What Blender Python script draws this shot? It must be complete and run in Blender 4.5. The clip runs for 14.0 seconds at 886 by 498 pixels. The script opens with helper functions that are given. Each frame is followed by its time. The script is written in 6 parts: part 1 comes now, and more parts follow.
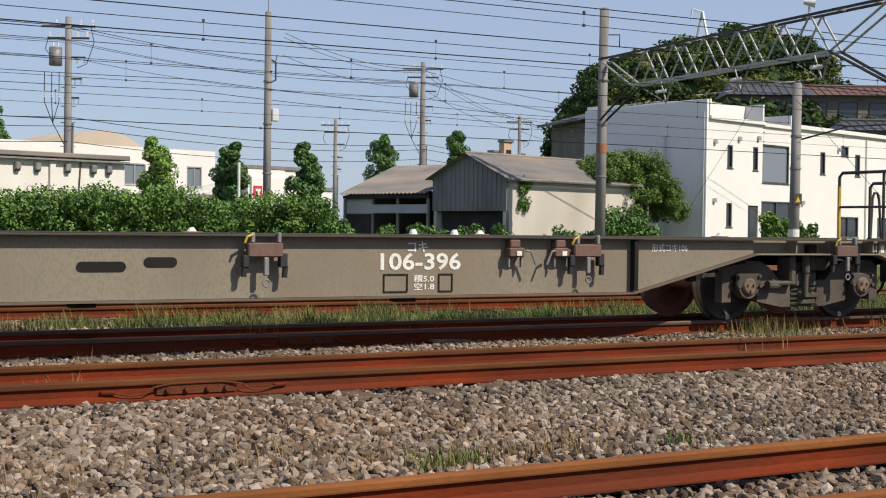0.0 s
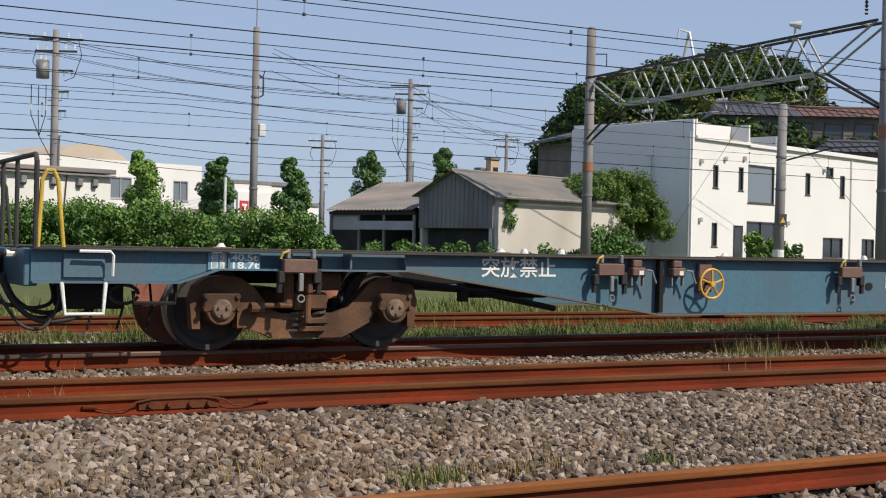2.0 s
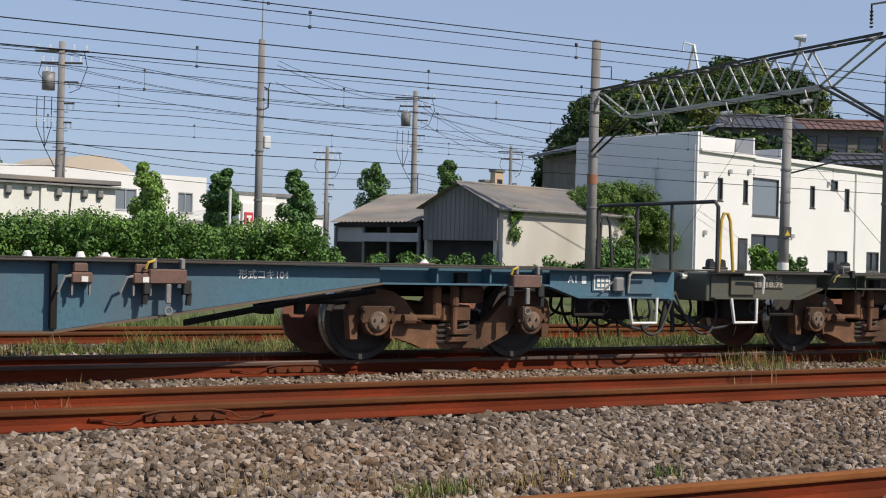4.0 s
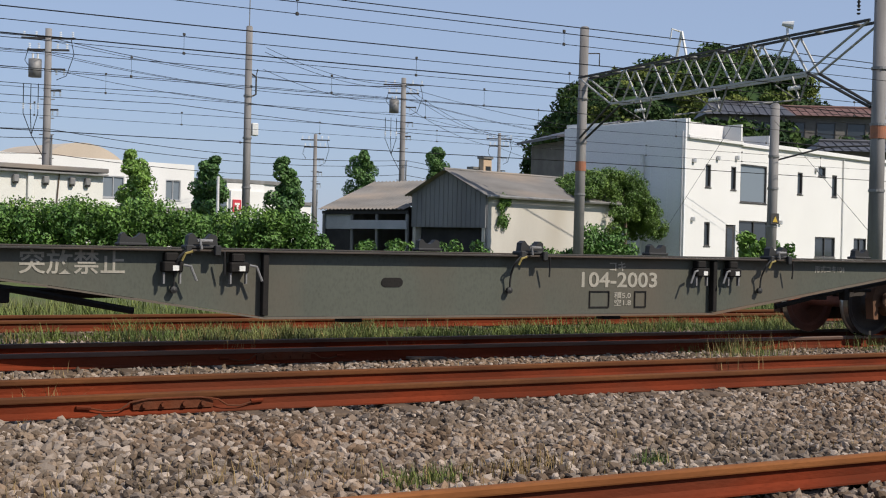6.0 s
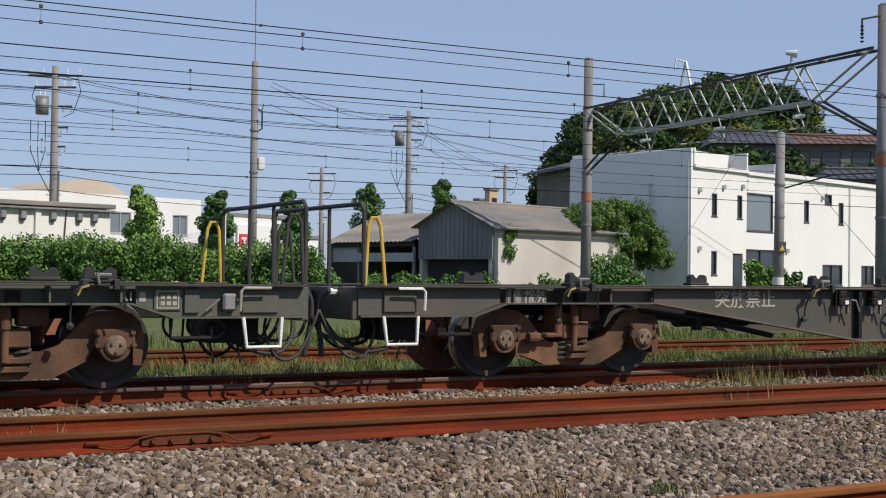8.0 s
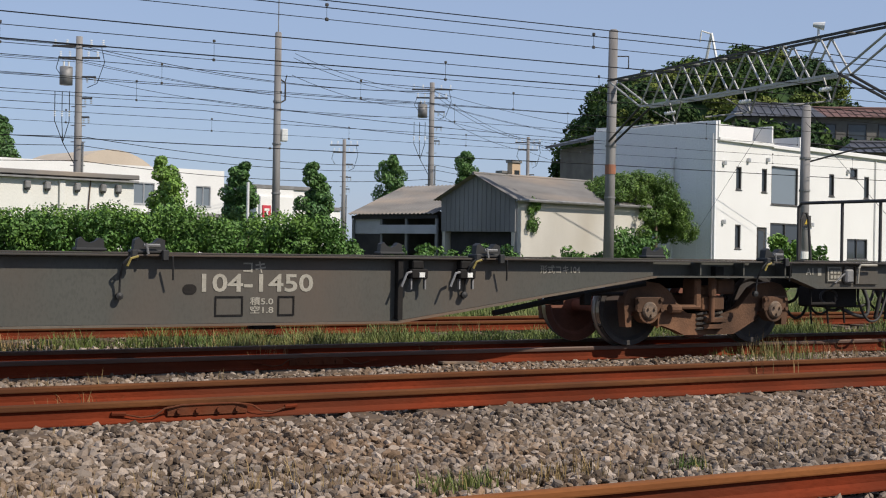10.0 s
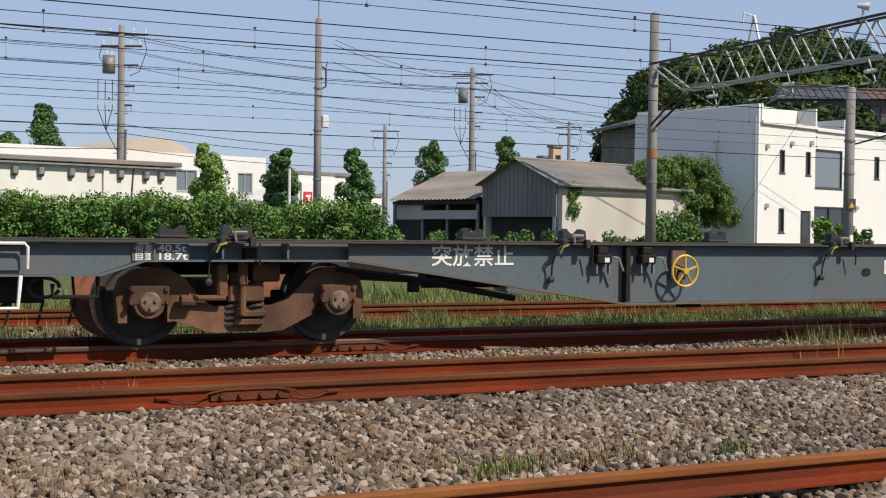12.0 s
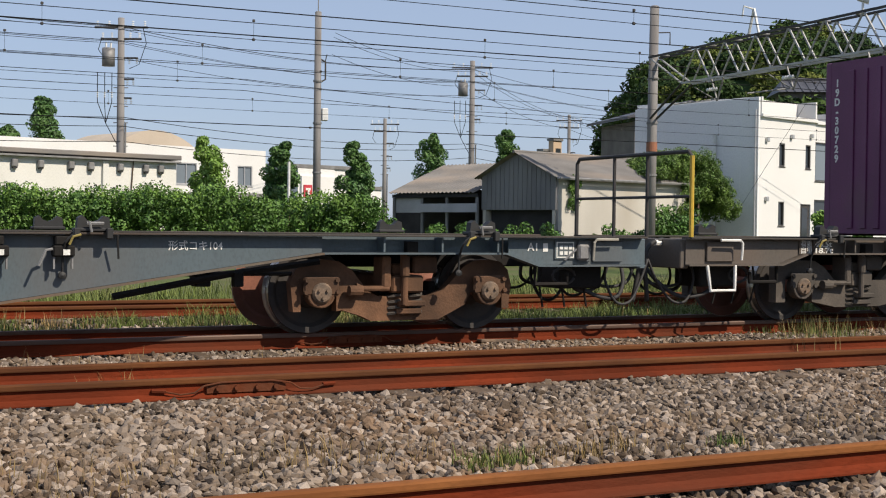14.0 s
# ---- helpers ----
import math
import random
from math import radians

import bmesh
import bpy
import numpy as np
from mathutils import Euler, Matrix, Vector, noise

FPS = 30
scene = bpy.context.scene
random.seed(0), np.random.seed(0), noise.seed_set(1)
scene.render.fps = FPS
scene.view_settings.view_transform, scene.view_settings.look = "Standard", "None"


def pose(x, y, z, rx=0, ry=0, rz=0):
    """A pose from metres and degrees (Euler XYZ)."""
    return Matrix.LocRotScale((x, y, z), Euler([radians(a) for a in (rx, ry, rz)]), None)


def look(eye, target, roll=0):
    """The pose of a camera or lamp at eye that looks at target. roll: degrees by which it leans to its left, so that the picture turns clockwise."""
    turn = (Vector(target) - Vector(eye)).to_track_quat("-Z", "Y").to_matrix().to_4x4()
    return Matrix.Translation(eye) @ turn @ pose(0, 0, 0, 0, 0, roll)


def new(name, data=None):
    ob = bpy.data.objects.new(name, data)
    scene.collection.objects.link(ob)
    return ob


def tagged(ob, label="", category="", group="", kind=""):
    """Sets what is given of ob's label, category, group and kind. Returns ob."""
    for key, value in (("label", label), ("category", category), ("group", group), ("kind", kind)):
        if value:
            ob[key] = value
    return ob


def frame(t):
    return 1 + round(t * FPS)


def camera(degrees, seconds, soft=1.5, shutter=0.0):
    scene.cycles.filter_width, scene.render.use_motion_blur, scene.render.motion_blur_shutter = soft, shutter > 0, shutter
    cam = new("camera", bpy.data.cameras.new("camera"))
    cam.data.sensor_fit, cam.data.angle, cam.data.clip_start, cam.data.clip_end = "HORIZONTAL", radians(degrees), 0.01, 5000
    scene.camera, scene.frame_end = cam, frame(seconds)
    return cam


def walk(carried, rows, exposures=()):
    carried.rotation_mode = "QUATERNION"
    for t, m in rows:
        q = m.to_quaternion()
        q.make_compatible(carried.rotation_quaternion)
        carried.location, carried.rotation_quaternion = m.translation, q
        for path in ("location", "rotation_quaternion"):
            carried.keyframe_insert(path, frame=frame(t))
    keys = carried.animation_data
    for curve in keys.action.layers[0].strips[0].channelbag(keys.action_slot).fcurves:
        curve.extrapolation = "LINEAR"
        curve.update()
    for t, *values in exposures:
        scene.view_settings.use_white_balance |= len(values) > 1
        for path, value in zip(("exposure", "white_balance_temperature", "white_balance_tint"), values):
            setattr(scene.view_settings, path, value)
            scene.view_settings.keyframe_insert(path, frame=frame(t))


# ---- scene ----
# camera: seconds, x, y, z, yaw, pitch, roll
cam = camera(37.5, 14.0, soft=1.1)
PATH = [
    (0.0, 0.020, -0.007, 1.120, -28.533, -0.994, -0.697),
    (0.5, 0.031, -0.014, 1.126, -28.652, -0.618, -0.908),
    (1.0, 0.022, -0.034, 1.128, -28.463, -0.291, -1.122),
    (1.5, 0.023, -0.028, 1.128, -28.682, -0.286, -1.118),
    (2.0, 0.024, -0.028, 1.127, -29.136, -0.248, -1.261),
    (2.5, 0.021, -0.025, 1.127, -29.274, -0.047, -1.365),
    (3.0, 0.009, -0.031, 1.132, -29.180, 0.416, -1.325),
    (5.5, -0.003, -0.031, 1.135, -28.810, -0.213, -1.409),
    (6.0, 0.008, -0.037, 1.136, -29.459, -0.286, -1.275),
    (6.5, 0.003, -0.036, 1.134, -29.678, 0.170, -1.024),
    (7.0, -0.004, -0.049, 1.145, -29.298, 0.930, -0.888),
    (7.5, 0.000, -0.052, 1.139, -29.159, 1.258, -0.792),
    (8.0, 0.000, -0.041, 1.138, -29.155, 1.112, -0.642),
    (10.5, -0.011, 0.007, 1.135, -27.448, -0.343, -0.938),
    (11.0, -0.024, -0.008, 1.130, -26.540, -0.446, -0.825),
    (11.5, -0.015, 0.010, 1.131, -26.222, -0.700, -0.758),
    (12.0, -0.002, 0.006, 1.132, -26.386, -0.777, -0.651),
    (12.5, 0.000, 0.000, 1.133, -26.379, -0.757, -0.539),
    (13.0, 0.003, 0.001, 1.128, -26.501, -0.724, -0.612),
    (13.5, 0.022, 0.003, 1.129, -26.573, -1.010, -0.493),
    (14.0, 0.028, -0.006, 1.127, -26.371, -1.072, -0.690),
]
walk(cam, [(t, pose(x, y, z, 90 + pitch, roll, yaw)) for t, x, y, z, yaw, pitch, roll in PATH],
     [(0.0, 0.06, 6850, 10), (1.5, 0.0, 6700, 10), (3.0, -0.03, 6600, 10), (6.0, -0.04, 6500, 10), (8.0, -0.09, 6400, 10), (11.0, 0.0, 6600, 10), (14.0, 0.06, 6850, 10)])

# ---- light ----
SUN = Vector((0.36, -0.62, 0.70)).normalized()
world = bpy.data.worlds.new("sky")
scene.world = world
world.use_nodes = True
wn = world.node_tree
sky = wn.nodes.new("ShaderNodeTexSky")
sky.sky_type = "NISHITA"
sky.sun_disc = False
sky.sun_elevation = math.asin(SUN.z)
sky.sun_rotation = math.atan2(SUN.x, SUN.y)
sky.air_density, sky.dust_density, sky.ozone_density = 1.0, 0.5, 4.0
haze = wn.nodes.new("ShaderNodeMix")      # thin summer haze over the whole sky
haze.data_type = "RGBA"
haze.inputs["Factor"].default_value = 0.55
haze.inputs["B"].default_value = (5.9, 7.3, 10.6, 1)
wn.links.new(sky.outputs["Color"], haze.inputs["A"])
wn.links.new(haze.outputs["Result"], wn.nodes["Background"].inputs["Color"])
wn.nodes["Background"].inputs["Strength"].default_value = 0.082
sun = new("sun", bpy.data.lights.new("sun", "SUN"))
sun.data.energy, sun.data.angle, sun.data.color = 5.0, radians(0.5), (1.0, 0.92, 0.81)
sun.matrix_world = look((0, 0, 30), tuple(Vector((0, 0, 30)) - SUN))
scene.view_settings.exposure = 0.0

# ---- materials ----
def mat(name, c1, c2, scale=4.0, rough=0.7, metal=0.0, bump=0.0, fine=40.0, stain=None, amount=0.35, island=0.0, stretch=(1, 1, 1), obvary=0.0, spec=None, pale=None):
    """A procedural surface: two colours mixed by noise at two scales, optional stains, bump and variation from piece to piece."""
    m = bpy.data.materials.new(name)
    m.use_nodes = True
    n, k = m.node_tree.nodes, m.node_tree.links
    b = n["Principled BSDF"]
    b.inputs["Metallic"].default_value = metal
    b.inputs["Specular IOR Level"].default_value = spec if spec is not None else (0.2 if rough > 0.8 else 0.5)
    tc, mp = n.new("ShaderNodeTexCoord"), n.new("ShaderNodeMapping")
    mp.inputs["Scale"].default_value = stretch
    k.new(tc.outputs["Object"], mp.inputs["Vector"])

    def noise_at(sc, detail):
        t = n.new("ShaderNodeTexNoise")
        t.inputs["Scale"].default_value, t.inputs["Detail"].default_value = sc, detail
        k.new(mp.outputs["Vector"], t.inputs["Vector"])
        return t.outputs["Fac"]

    def mix(fac, a, c, kind="MIX"):
        x = n.new("ShaderNodeMix")
        x.data_type, x.blend_type = "RGBA", kind
        for sock, v in ((x.inputs["Factor"], fac), (x.inputs["A"], a), (x.inputs["B"], c)):
            if isinstance(v, (tuple, list)):
                sock.default_value = (*v, 1)
            elif isinstance(v, float):
                sock.default_value = v
            else:
                k.new(v, sock)
        return x.outputs["Result"]

    def ramp(v, lo, hi):
        r = n.new("ShaderNodeMapRange")
        r.inputs["From Min"].default_value, r.inputs["From Max"].default_value = lo, hi
        k.new(v, r.inputs["Value"])
        return r.outputs["Result"]

    big, small = noise_at(scale, 5.0), noise_at(fine, 3.0)
    col = mix(ramp(big, 0.35, 0.65), c1, c2)
    dark = tuple(v * 0.62 for v in c1)
    col = mix(ramp(small, 0.45, 0.9), col, dark)
    if stain:
        col = mix(ramp(noise_at(scale * 0.45, 6.0), 0.62 - amount * 0.35, 0.80), col, stain)
    if pale:
        # some pieces are of another, paler rock
        wn = n.new("ShaderNodeTexWhiteNoise")
        wn.noise_dimensions = "1D"
        k.new(n.new("ShaderNodeNewGeometry").outputs["Random Per Island"], wn.inputs["W"])
        col = mix(ramp(wn.outputs["Value"], 0.35, 1.0), col, pale)
    if island or obvary:
        if island:
            src = n.new("ShaderNodeNewGeometry").outputs["Random Per Island"]
            amt = island
        else:
            src = n.new("ShaderNodeObjectInfo").outputs["Random"]
            amt = obvary
        h = n.new("ShaderNodeHueSaturation")
        k.new(ramp(src, 0.0, 1.0), h.inputs["Value"])
        mr = n.new("ShaderNodeMapRange")
        mr.inputs["To Min"].default_value, mr.inputs["To Max"].default_value = 1 - amt, 1 + amt
        k.new(src, mr.inputs["Value"])
        k.new(mr.outputs["Result"], h.inputs["Value"])
        k.new(col, h.inputs["Color"])
        col = h.outputs["Color"]
    k.new(col, b.inputs["Base Color"])
    rr = n.new("ShaderNodeMapRange")
    rr.inputs["To Min"].default_value, rr.inputs["To Max"].default_value = max(rough - 0.12, 0.02), min(rough + 0.12, 1)
    k.new(big, rr.inputs["Value"])
    k.new(rr.outputs["Result"], b.inputs["Roughness"])
    if bump:
        bp = n.new("ShaderNodeBump")
        bp.inputs["Strength"].default_value, bp.inputs["Distance"].default_value = bump, 0.02
        k.new(small, bp.inputs["Height"])
        k.new(bp.outputs["Normal"], b.inputs["Normal"])
    return m


M_SOIL = mat("soil_gravel", (0.13, 0.11, 0.06), (0.09, 0.10, 0.035), 0.6, 0.95, bump=0.6, stain=(0.07, 0.12, 0.025), amount=0.9)
# near-black bed: the shade in the gaps between stones is in its colour
M_GAPSHADE = mat("ballast_bed", (0.03, 0.022, 0.016), (0.018, 0.013, 0.010), 5, 0.95, bump=0.9, fine=30)
M_STONE = mat("ballast_stone", (0.19, 0.14, 0.098), (0.10, 0.077, 0.06), 0.9, 0.95, bump=0.3, fine=70, stain=(0.165, 0.100, 0.058), amount=0.6, island=0.45, spec=0.08, pale=(0.30, 0.245, 0.20))
M_RUST = mat("rail_rust", (0.175, 0.030, 0.010), (0.095, 0.021, 0.009), 2.5, 0.9, bump=0.25, fine=50, stain=(0.085, 0.033, 0.018), amount=0.35, stretch=(0.35, 1, 1), spec=0.1)
M_RAILTOP = mat("rail_head", (0.14, 0.052, 0.018), (0.08, 0.031, 0.014), 3, 0.8, bump=0.1, fine=60, stretch=(0.3, 1, 1), spec=0.12)
M_RAILTAN = mat("rail_head_tan", (0.25, 0.095, 0.030), (0.16, 0.058, 0.02), 3, 0.8, bump=0.1, fine=60, stretch=(0.3, 1, 1), spec=0.12)
M_SHINE = mat("rail_polished", (0.12, 0.065, 0.042), (0.075, 0.042, 0.03), 3, 0.6, 0.2, stretch=(0.2, 1, 1))
M_SLEEPER = mat("sleeper_wood", (0.13, 0.09, 0.06), (0.08, 0.06, 0.045), 3, 0.9, bump=0.5)
M_GRASS = mat("grass_blade", (0.075, 0.115, 0.018), (0.135, 0.16, 0.032), 0.5, 0.75, fine=5, stain=(0.22, 0.19, 0.07), amount=0.35, island=0.35)
M_DRY = mat("dry_grass", (0.30, 0.21, 0.095), (0.22, 0.15, 0.06), 2, 0.85, island=0.3)
M_LEAF = mat("hedge_leaf", (0.052, 0.128, 0.018), (0.098, 0.19, 0.026), 0.8, 0.65, fine=8, island=0.4)
M_TREELEAF = mat("tree_leaf", (0.045, 0.115, 0.025), (0.085, 0.17, 0.035), 0.9, 0.6, fine=6, island=0.45)
M_YLEAF = mat("young_leaf", (0.12, 0.23, 0.03), (0.17, 0.28, 0.045), 0.9, 0.6, fine=6, island=0.4)
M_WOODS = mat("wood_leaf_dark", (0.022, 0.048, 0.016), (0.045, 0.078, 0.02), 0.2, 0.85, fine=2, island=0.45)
M_WOODMID = mat("wood_leaf_mid", (0.042, 0.082, 0.02), (0.075, 0.12, 0.024), 0.2, 0.85, fine=2, island=0.45)
M_WOODLIT = mat("wood_leaf_bright", (0.10, 0.14, 0.03), (0.17, 0.19, 0.045), 0.2, 0.85, fine=2, island=0.4)
M_BARK = mat("bark", (0.14, 0.10, 0.07), (0.08, 0.06, 0.045), 6, 0.95, bump=0.5)
M_POLE = mat("pole_concrete", (0.27, 0.258, 0.25), (0.19, 0.18, 0.175), 1.2, 0.85, bump=0.15, stain=(0.09, 0.078, 0.07), amount=0.35, stretch=(3, 3, 0.5))
M_STEEL = mat("galvanised_steel", (0.26, 0.255, 0.25), (0.18, 0.175, 0.17), 3, 0.6, 0.3)
M_DSTEEL = mat("dark_steel", (0.055, 0.05, 0.047), (0.035, 0.032, 0.03), 3, 0.65, 0.2)
M_WIRE = mat("wire", (0.008, 0.008, 0.01), (0.012, 0.012, 0.013), 3, 0.85)
M_INSUL = mat("insulator_white", (0.72, 0.72, 0.70), (0.6, 0.6, 0.58), 5, 0.3)
M_ORANGE = mat("orange_band", (0.36, 0.13, 0.06), (0.24, 0.11, 0.07), 5, 0.7)
M_WHITE = mat("white_render", (0.74, 0.73, 0.71), (0.69, 0.68, 0.66), 0.4, 0.85, bump=0.08, stain=(0.70, 0.69, 0.66), amount=0.15)
M_GREYSIDE = mat("grey_siding", (0.78, 0.775, 0.77), (0.74, 0.735, 0.73), 0.3, 0.7, bump=0.05, stretch=(1, 1, 0.3))
M_CREAM = mat("cream_wall", (0.56, 0.53, 0.47), (0.48, 0.45, 0.395), 0.5, 0.9, bump=0.15, stain=(0.40, 0.36, 0.30), amount=0.3, stretch=(1.6, 1.6, 0.5))
M_OLDWHITE = mat("old_white_wall", (0.72, 0.71, 0.66), (0.66, 0.65, 0.60), 0.4, 0.9, bump=0.1, stain=(0.48, 0.47, 0.43), amount=0.22, stretch=(1.5, 1.5, 0.3))
M_SLATE = mat("corrugated_slate", (0.225, 0.21, 0.195), (0.16, 0.15, 0.14), 0.8, 0.9, bump=0.2, stain=(0.34, 0.27, 0.21), amount=0.4, stretch=(0.6, 2, 1))
M_GABLE = mat("gable_slate", (0.23, 0.228, 0.228), (0.17, 0.168, 0.168), 0.7, 0.9, bump=0.15, stain=(0.24, 0.235, 0.225), amount=0.25, stretch=(1.5, 1.5, 0.4))
# near black for fascia, panels, set-back walls and vent mouths
M_DARKIN = mat("dark_infill", (0.045, 0.043, 0.045), (0.03, 0.03, 0.032), 2, 0.9)
M_BAND = mat("faded_awning", (0.42, 0.43, 0.46), (0.34, 0.35, 0.38), 1, 0.8)
M_TILE = mat("roof_tile_dark", (0.075, 0.075, 0.085), (0.05, 0.05, 0.058), 1.5, 0.5, bump=0.3)
M_BROWNROOF = mat("roof_tile_brown", (0.16, 0.08, 0.065), (0.11, 0.06, 0.05), 1.5, 0.7, bump=0.2)
M_BEIGE = mat("beige_render", (0.52, 0.44, 0.35), (0.46, 0.39, 0.31), 0.5, 0.9)
M_TANB = mat("tan_block", (0.60, 0.45, 0.32), (0.53, 0.40, 0.28), 0.3, 0.9)
M_FRAME = mat("window_frame_dark", (0.06, 0.055, 0.05), (0.045, 0.04, 0.04), 4, 0.5)
M_ALU = mat("aluminium_frame", (0.55, 0.55, 0.55), (0.48, 0.48, 0.48), 4, 0.4, 0.5)
M_RED = mat("red_sign", (0.55, 0.05, 0.07), (0.48, 0.04, 0.06), 3, 0.5)
M_TAR = mat("asphalt", (0.055, 0.055, 0.058), (0.042, 0.042, 0.044), 1, 0.9, bump=0.2)


def glass(name, tint, rough=0.05):
    m = bpy.data.materials.new(name)
    m.use_nodes = True
    b = m.node_tree.nodes["Principled BSDF"]
    b.inputs["Base Color"].default_value = (*tint, 1)
    b.inputs["Roughness"].default_value = rough
    b.inputs["IOR"].default_value = 1.5
    b.inputs["Specular IOR Level"].default_value = 0.6
    return m


M_GLASS = glass("window_glass", (0.035, 0.042, 0.05))
M_BIGGLASS = glass("curtained_glass", (0.17, 0.20, 0.23), 0.08)


def coat(name, c, rust=(0.13, 0.07, 0.04), amount=0.4, rough=0.6):
    return mat(name, c, tuple(v * 0.86 for v in c), 1.6, rough, 0.0, 0.05, 45, stain=tuple(0.55 * a + 0.45 * r for a, r in zip(c, rust)), amount=amount, stretch=(1, 1, 0.55))


M_W = {"grey": coat("wagon_grey", (0.225, 0.194, 0.142)), "blue": coat("wagon_blue", (0.06, 0.145, 0.20)), "olive": coat("wagon_olive", (0.078, 0.084, 0.063)),
       "drab": coat("wagon_drab", (0.068, 0.067, 0.055)), "slate": coat("wagon_slate", (0.085, 0.115, 0.13)), "umber": coat("wagon_umber", (0.10, 0.085, 0.07))}
M_BOGIE = mat("bogie_dust", (0.225, 0.113, 0.062), (0.12, 0.062, 0.036), 3, 0.9, bump=0.3, stain=(0.035, 0.026, 0.02), amount=0.75)
M_BOGIEG = mat("bogie_grey", (0.12, 0.10, 0.083), (0.08, 0.068, 0.057), 3, 0.85, bump=0.2, stain=(0.055, 0.05, 0.045), amount=0.45)
M_WHEEL = mat("wheel_face", (0.05, 0.042, 0.037), (0.033, 0.029, 0.027), 3, 0.7, 0.2, stain=(0.13, 0.07, 0.05), amount=0.2)
M_WHEELB = mat("wheel_back", (0.27, 0.10, 0.06), (0.17, 0.07, 0.045), 3, 0.8)
M_TREAD = mat("wheel_tread", (0.45, 0.43, 0.41), (0.35, 0.33, 0.31), 6, 0.3, 0.9)
M_CAP = mat("axle_cap", (0.21, 0.14, 0.09), (0.07, 0.05, 0.036), 9, 0.6, bump=0.2)
M_UNDER = mat("underframe_black", (0.014, 0.013, 0.012), (0.022, 0.019, 0.017), 3, 0.85)
M_LOCKB = mat("fastener_black", (0.02, 0.019, 0.018), (0.014, 0.014, 0.014), 6, 0.6)
M_LOCKR = mat("fastener_redbrown", (0.155, 0.085, 0.065), (0.12, 0.07, 0.055), 6, 0.75)
M_PAINT = mat("white_paint", (0.78, 0.77, 0.72), (0.66, 0.65, 0.60), 5, 0.6)
M_FADED = mat("faded_paint", (0.36, 0.33, 0.27), (0.30, 0.28, 0.23), 5, 0.7)
M_YELLOW = mat("yellow_paint", (0.58, 0.39, 0.045), (0.46, 0.30, 0.04), 6, 0.45, stain=(0.32, 0.2, 0.05), amount=0.15)
M_AMBER = mat("amber_paint", (0.66, 0.36, 0.05), (0.56, 0.29, 0.04), 6, 0.45)
M_RUBBER = mat("rubber_hose", (0.025, 0.025, 0.026), (0.04, 0.036, 0.034), 6, 0.7)
M_PURPLE = mat("container_purple", (0.15, 0.028, 0.10), (0.12, 0.024, 0.082), 1.5, 0.45, stain=(0.12, 0.06, 0.07), amount=0.15)
M_SKY = mat("plate_light_blue", (0.13, 0.27, 0.38), (0.10, 0.23, 0.33), 5, 0.5)
M_DULLY = mat("dull_yellow", (0.34, 0.26, 0.06), (0.22, 0.17, 0.05), 8, 0.6)
M_LATTICE = mat("lattice_steel", (0.46, 0.45, 0.43), (0.36, 0.35, 0.34), 3, 0.6, 0.1)
M_DARKWALL = mat("weathered_dark_wall", (0.20, 0.185, 0.165), (0.14, 0.13, 0.12), 1, 0.9)
# dark brown with paler brown patches, for the top flanges
M_EDGE = mat("dark_brown_edge", (0.05, 0.042, 0.034), (0.034, 0.03, 0.026), 2, 0.8, stain=(0.09, 0.055, 0.035), amount=0.4, stretch=(0.4, 1, 1))
M_FLANGE = mat("dusty_flange", (0.14, 0.115, 0.085), (0.09, 0.075, 0.058), 2, 0.8, stain=(0.14, 0.075, 0.04), amount=0.4, stretch=(0.5, 1, 1))

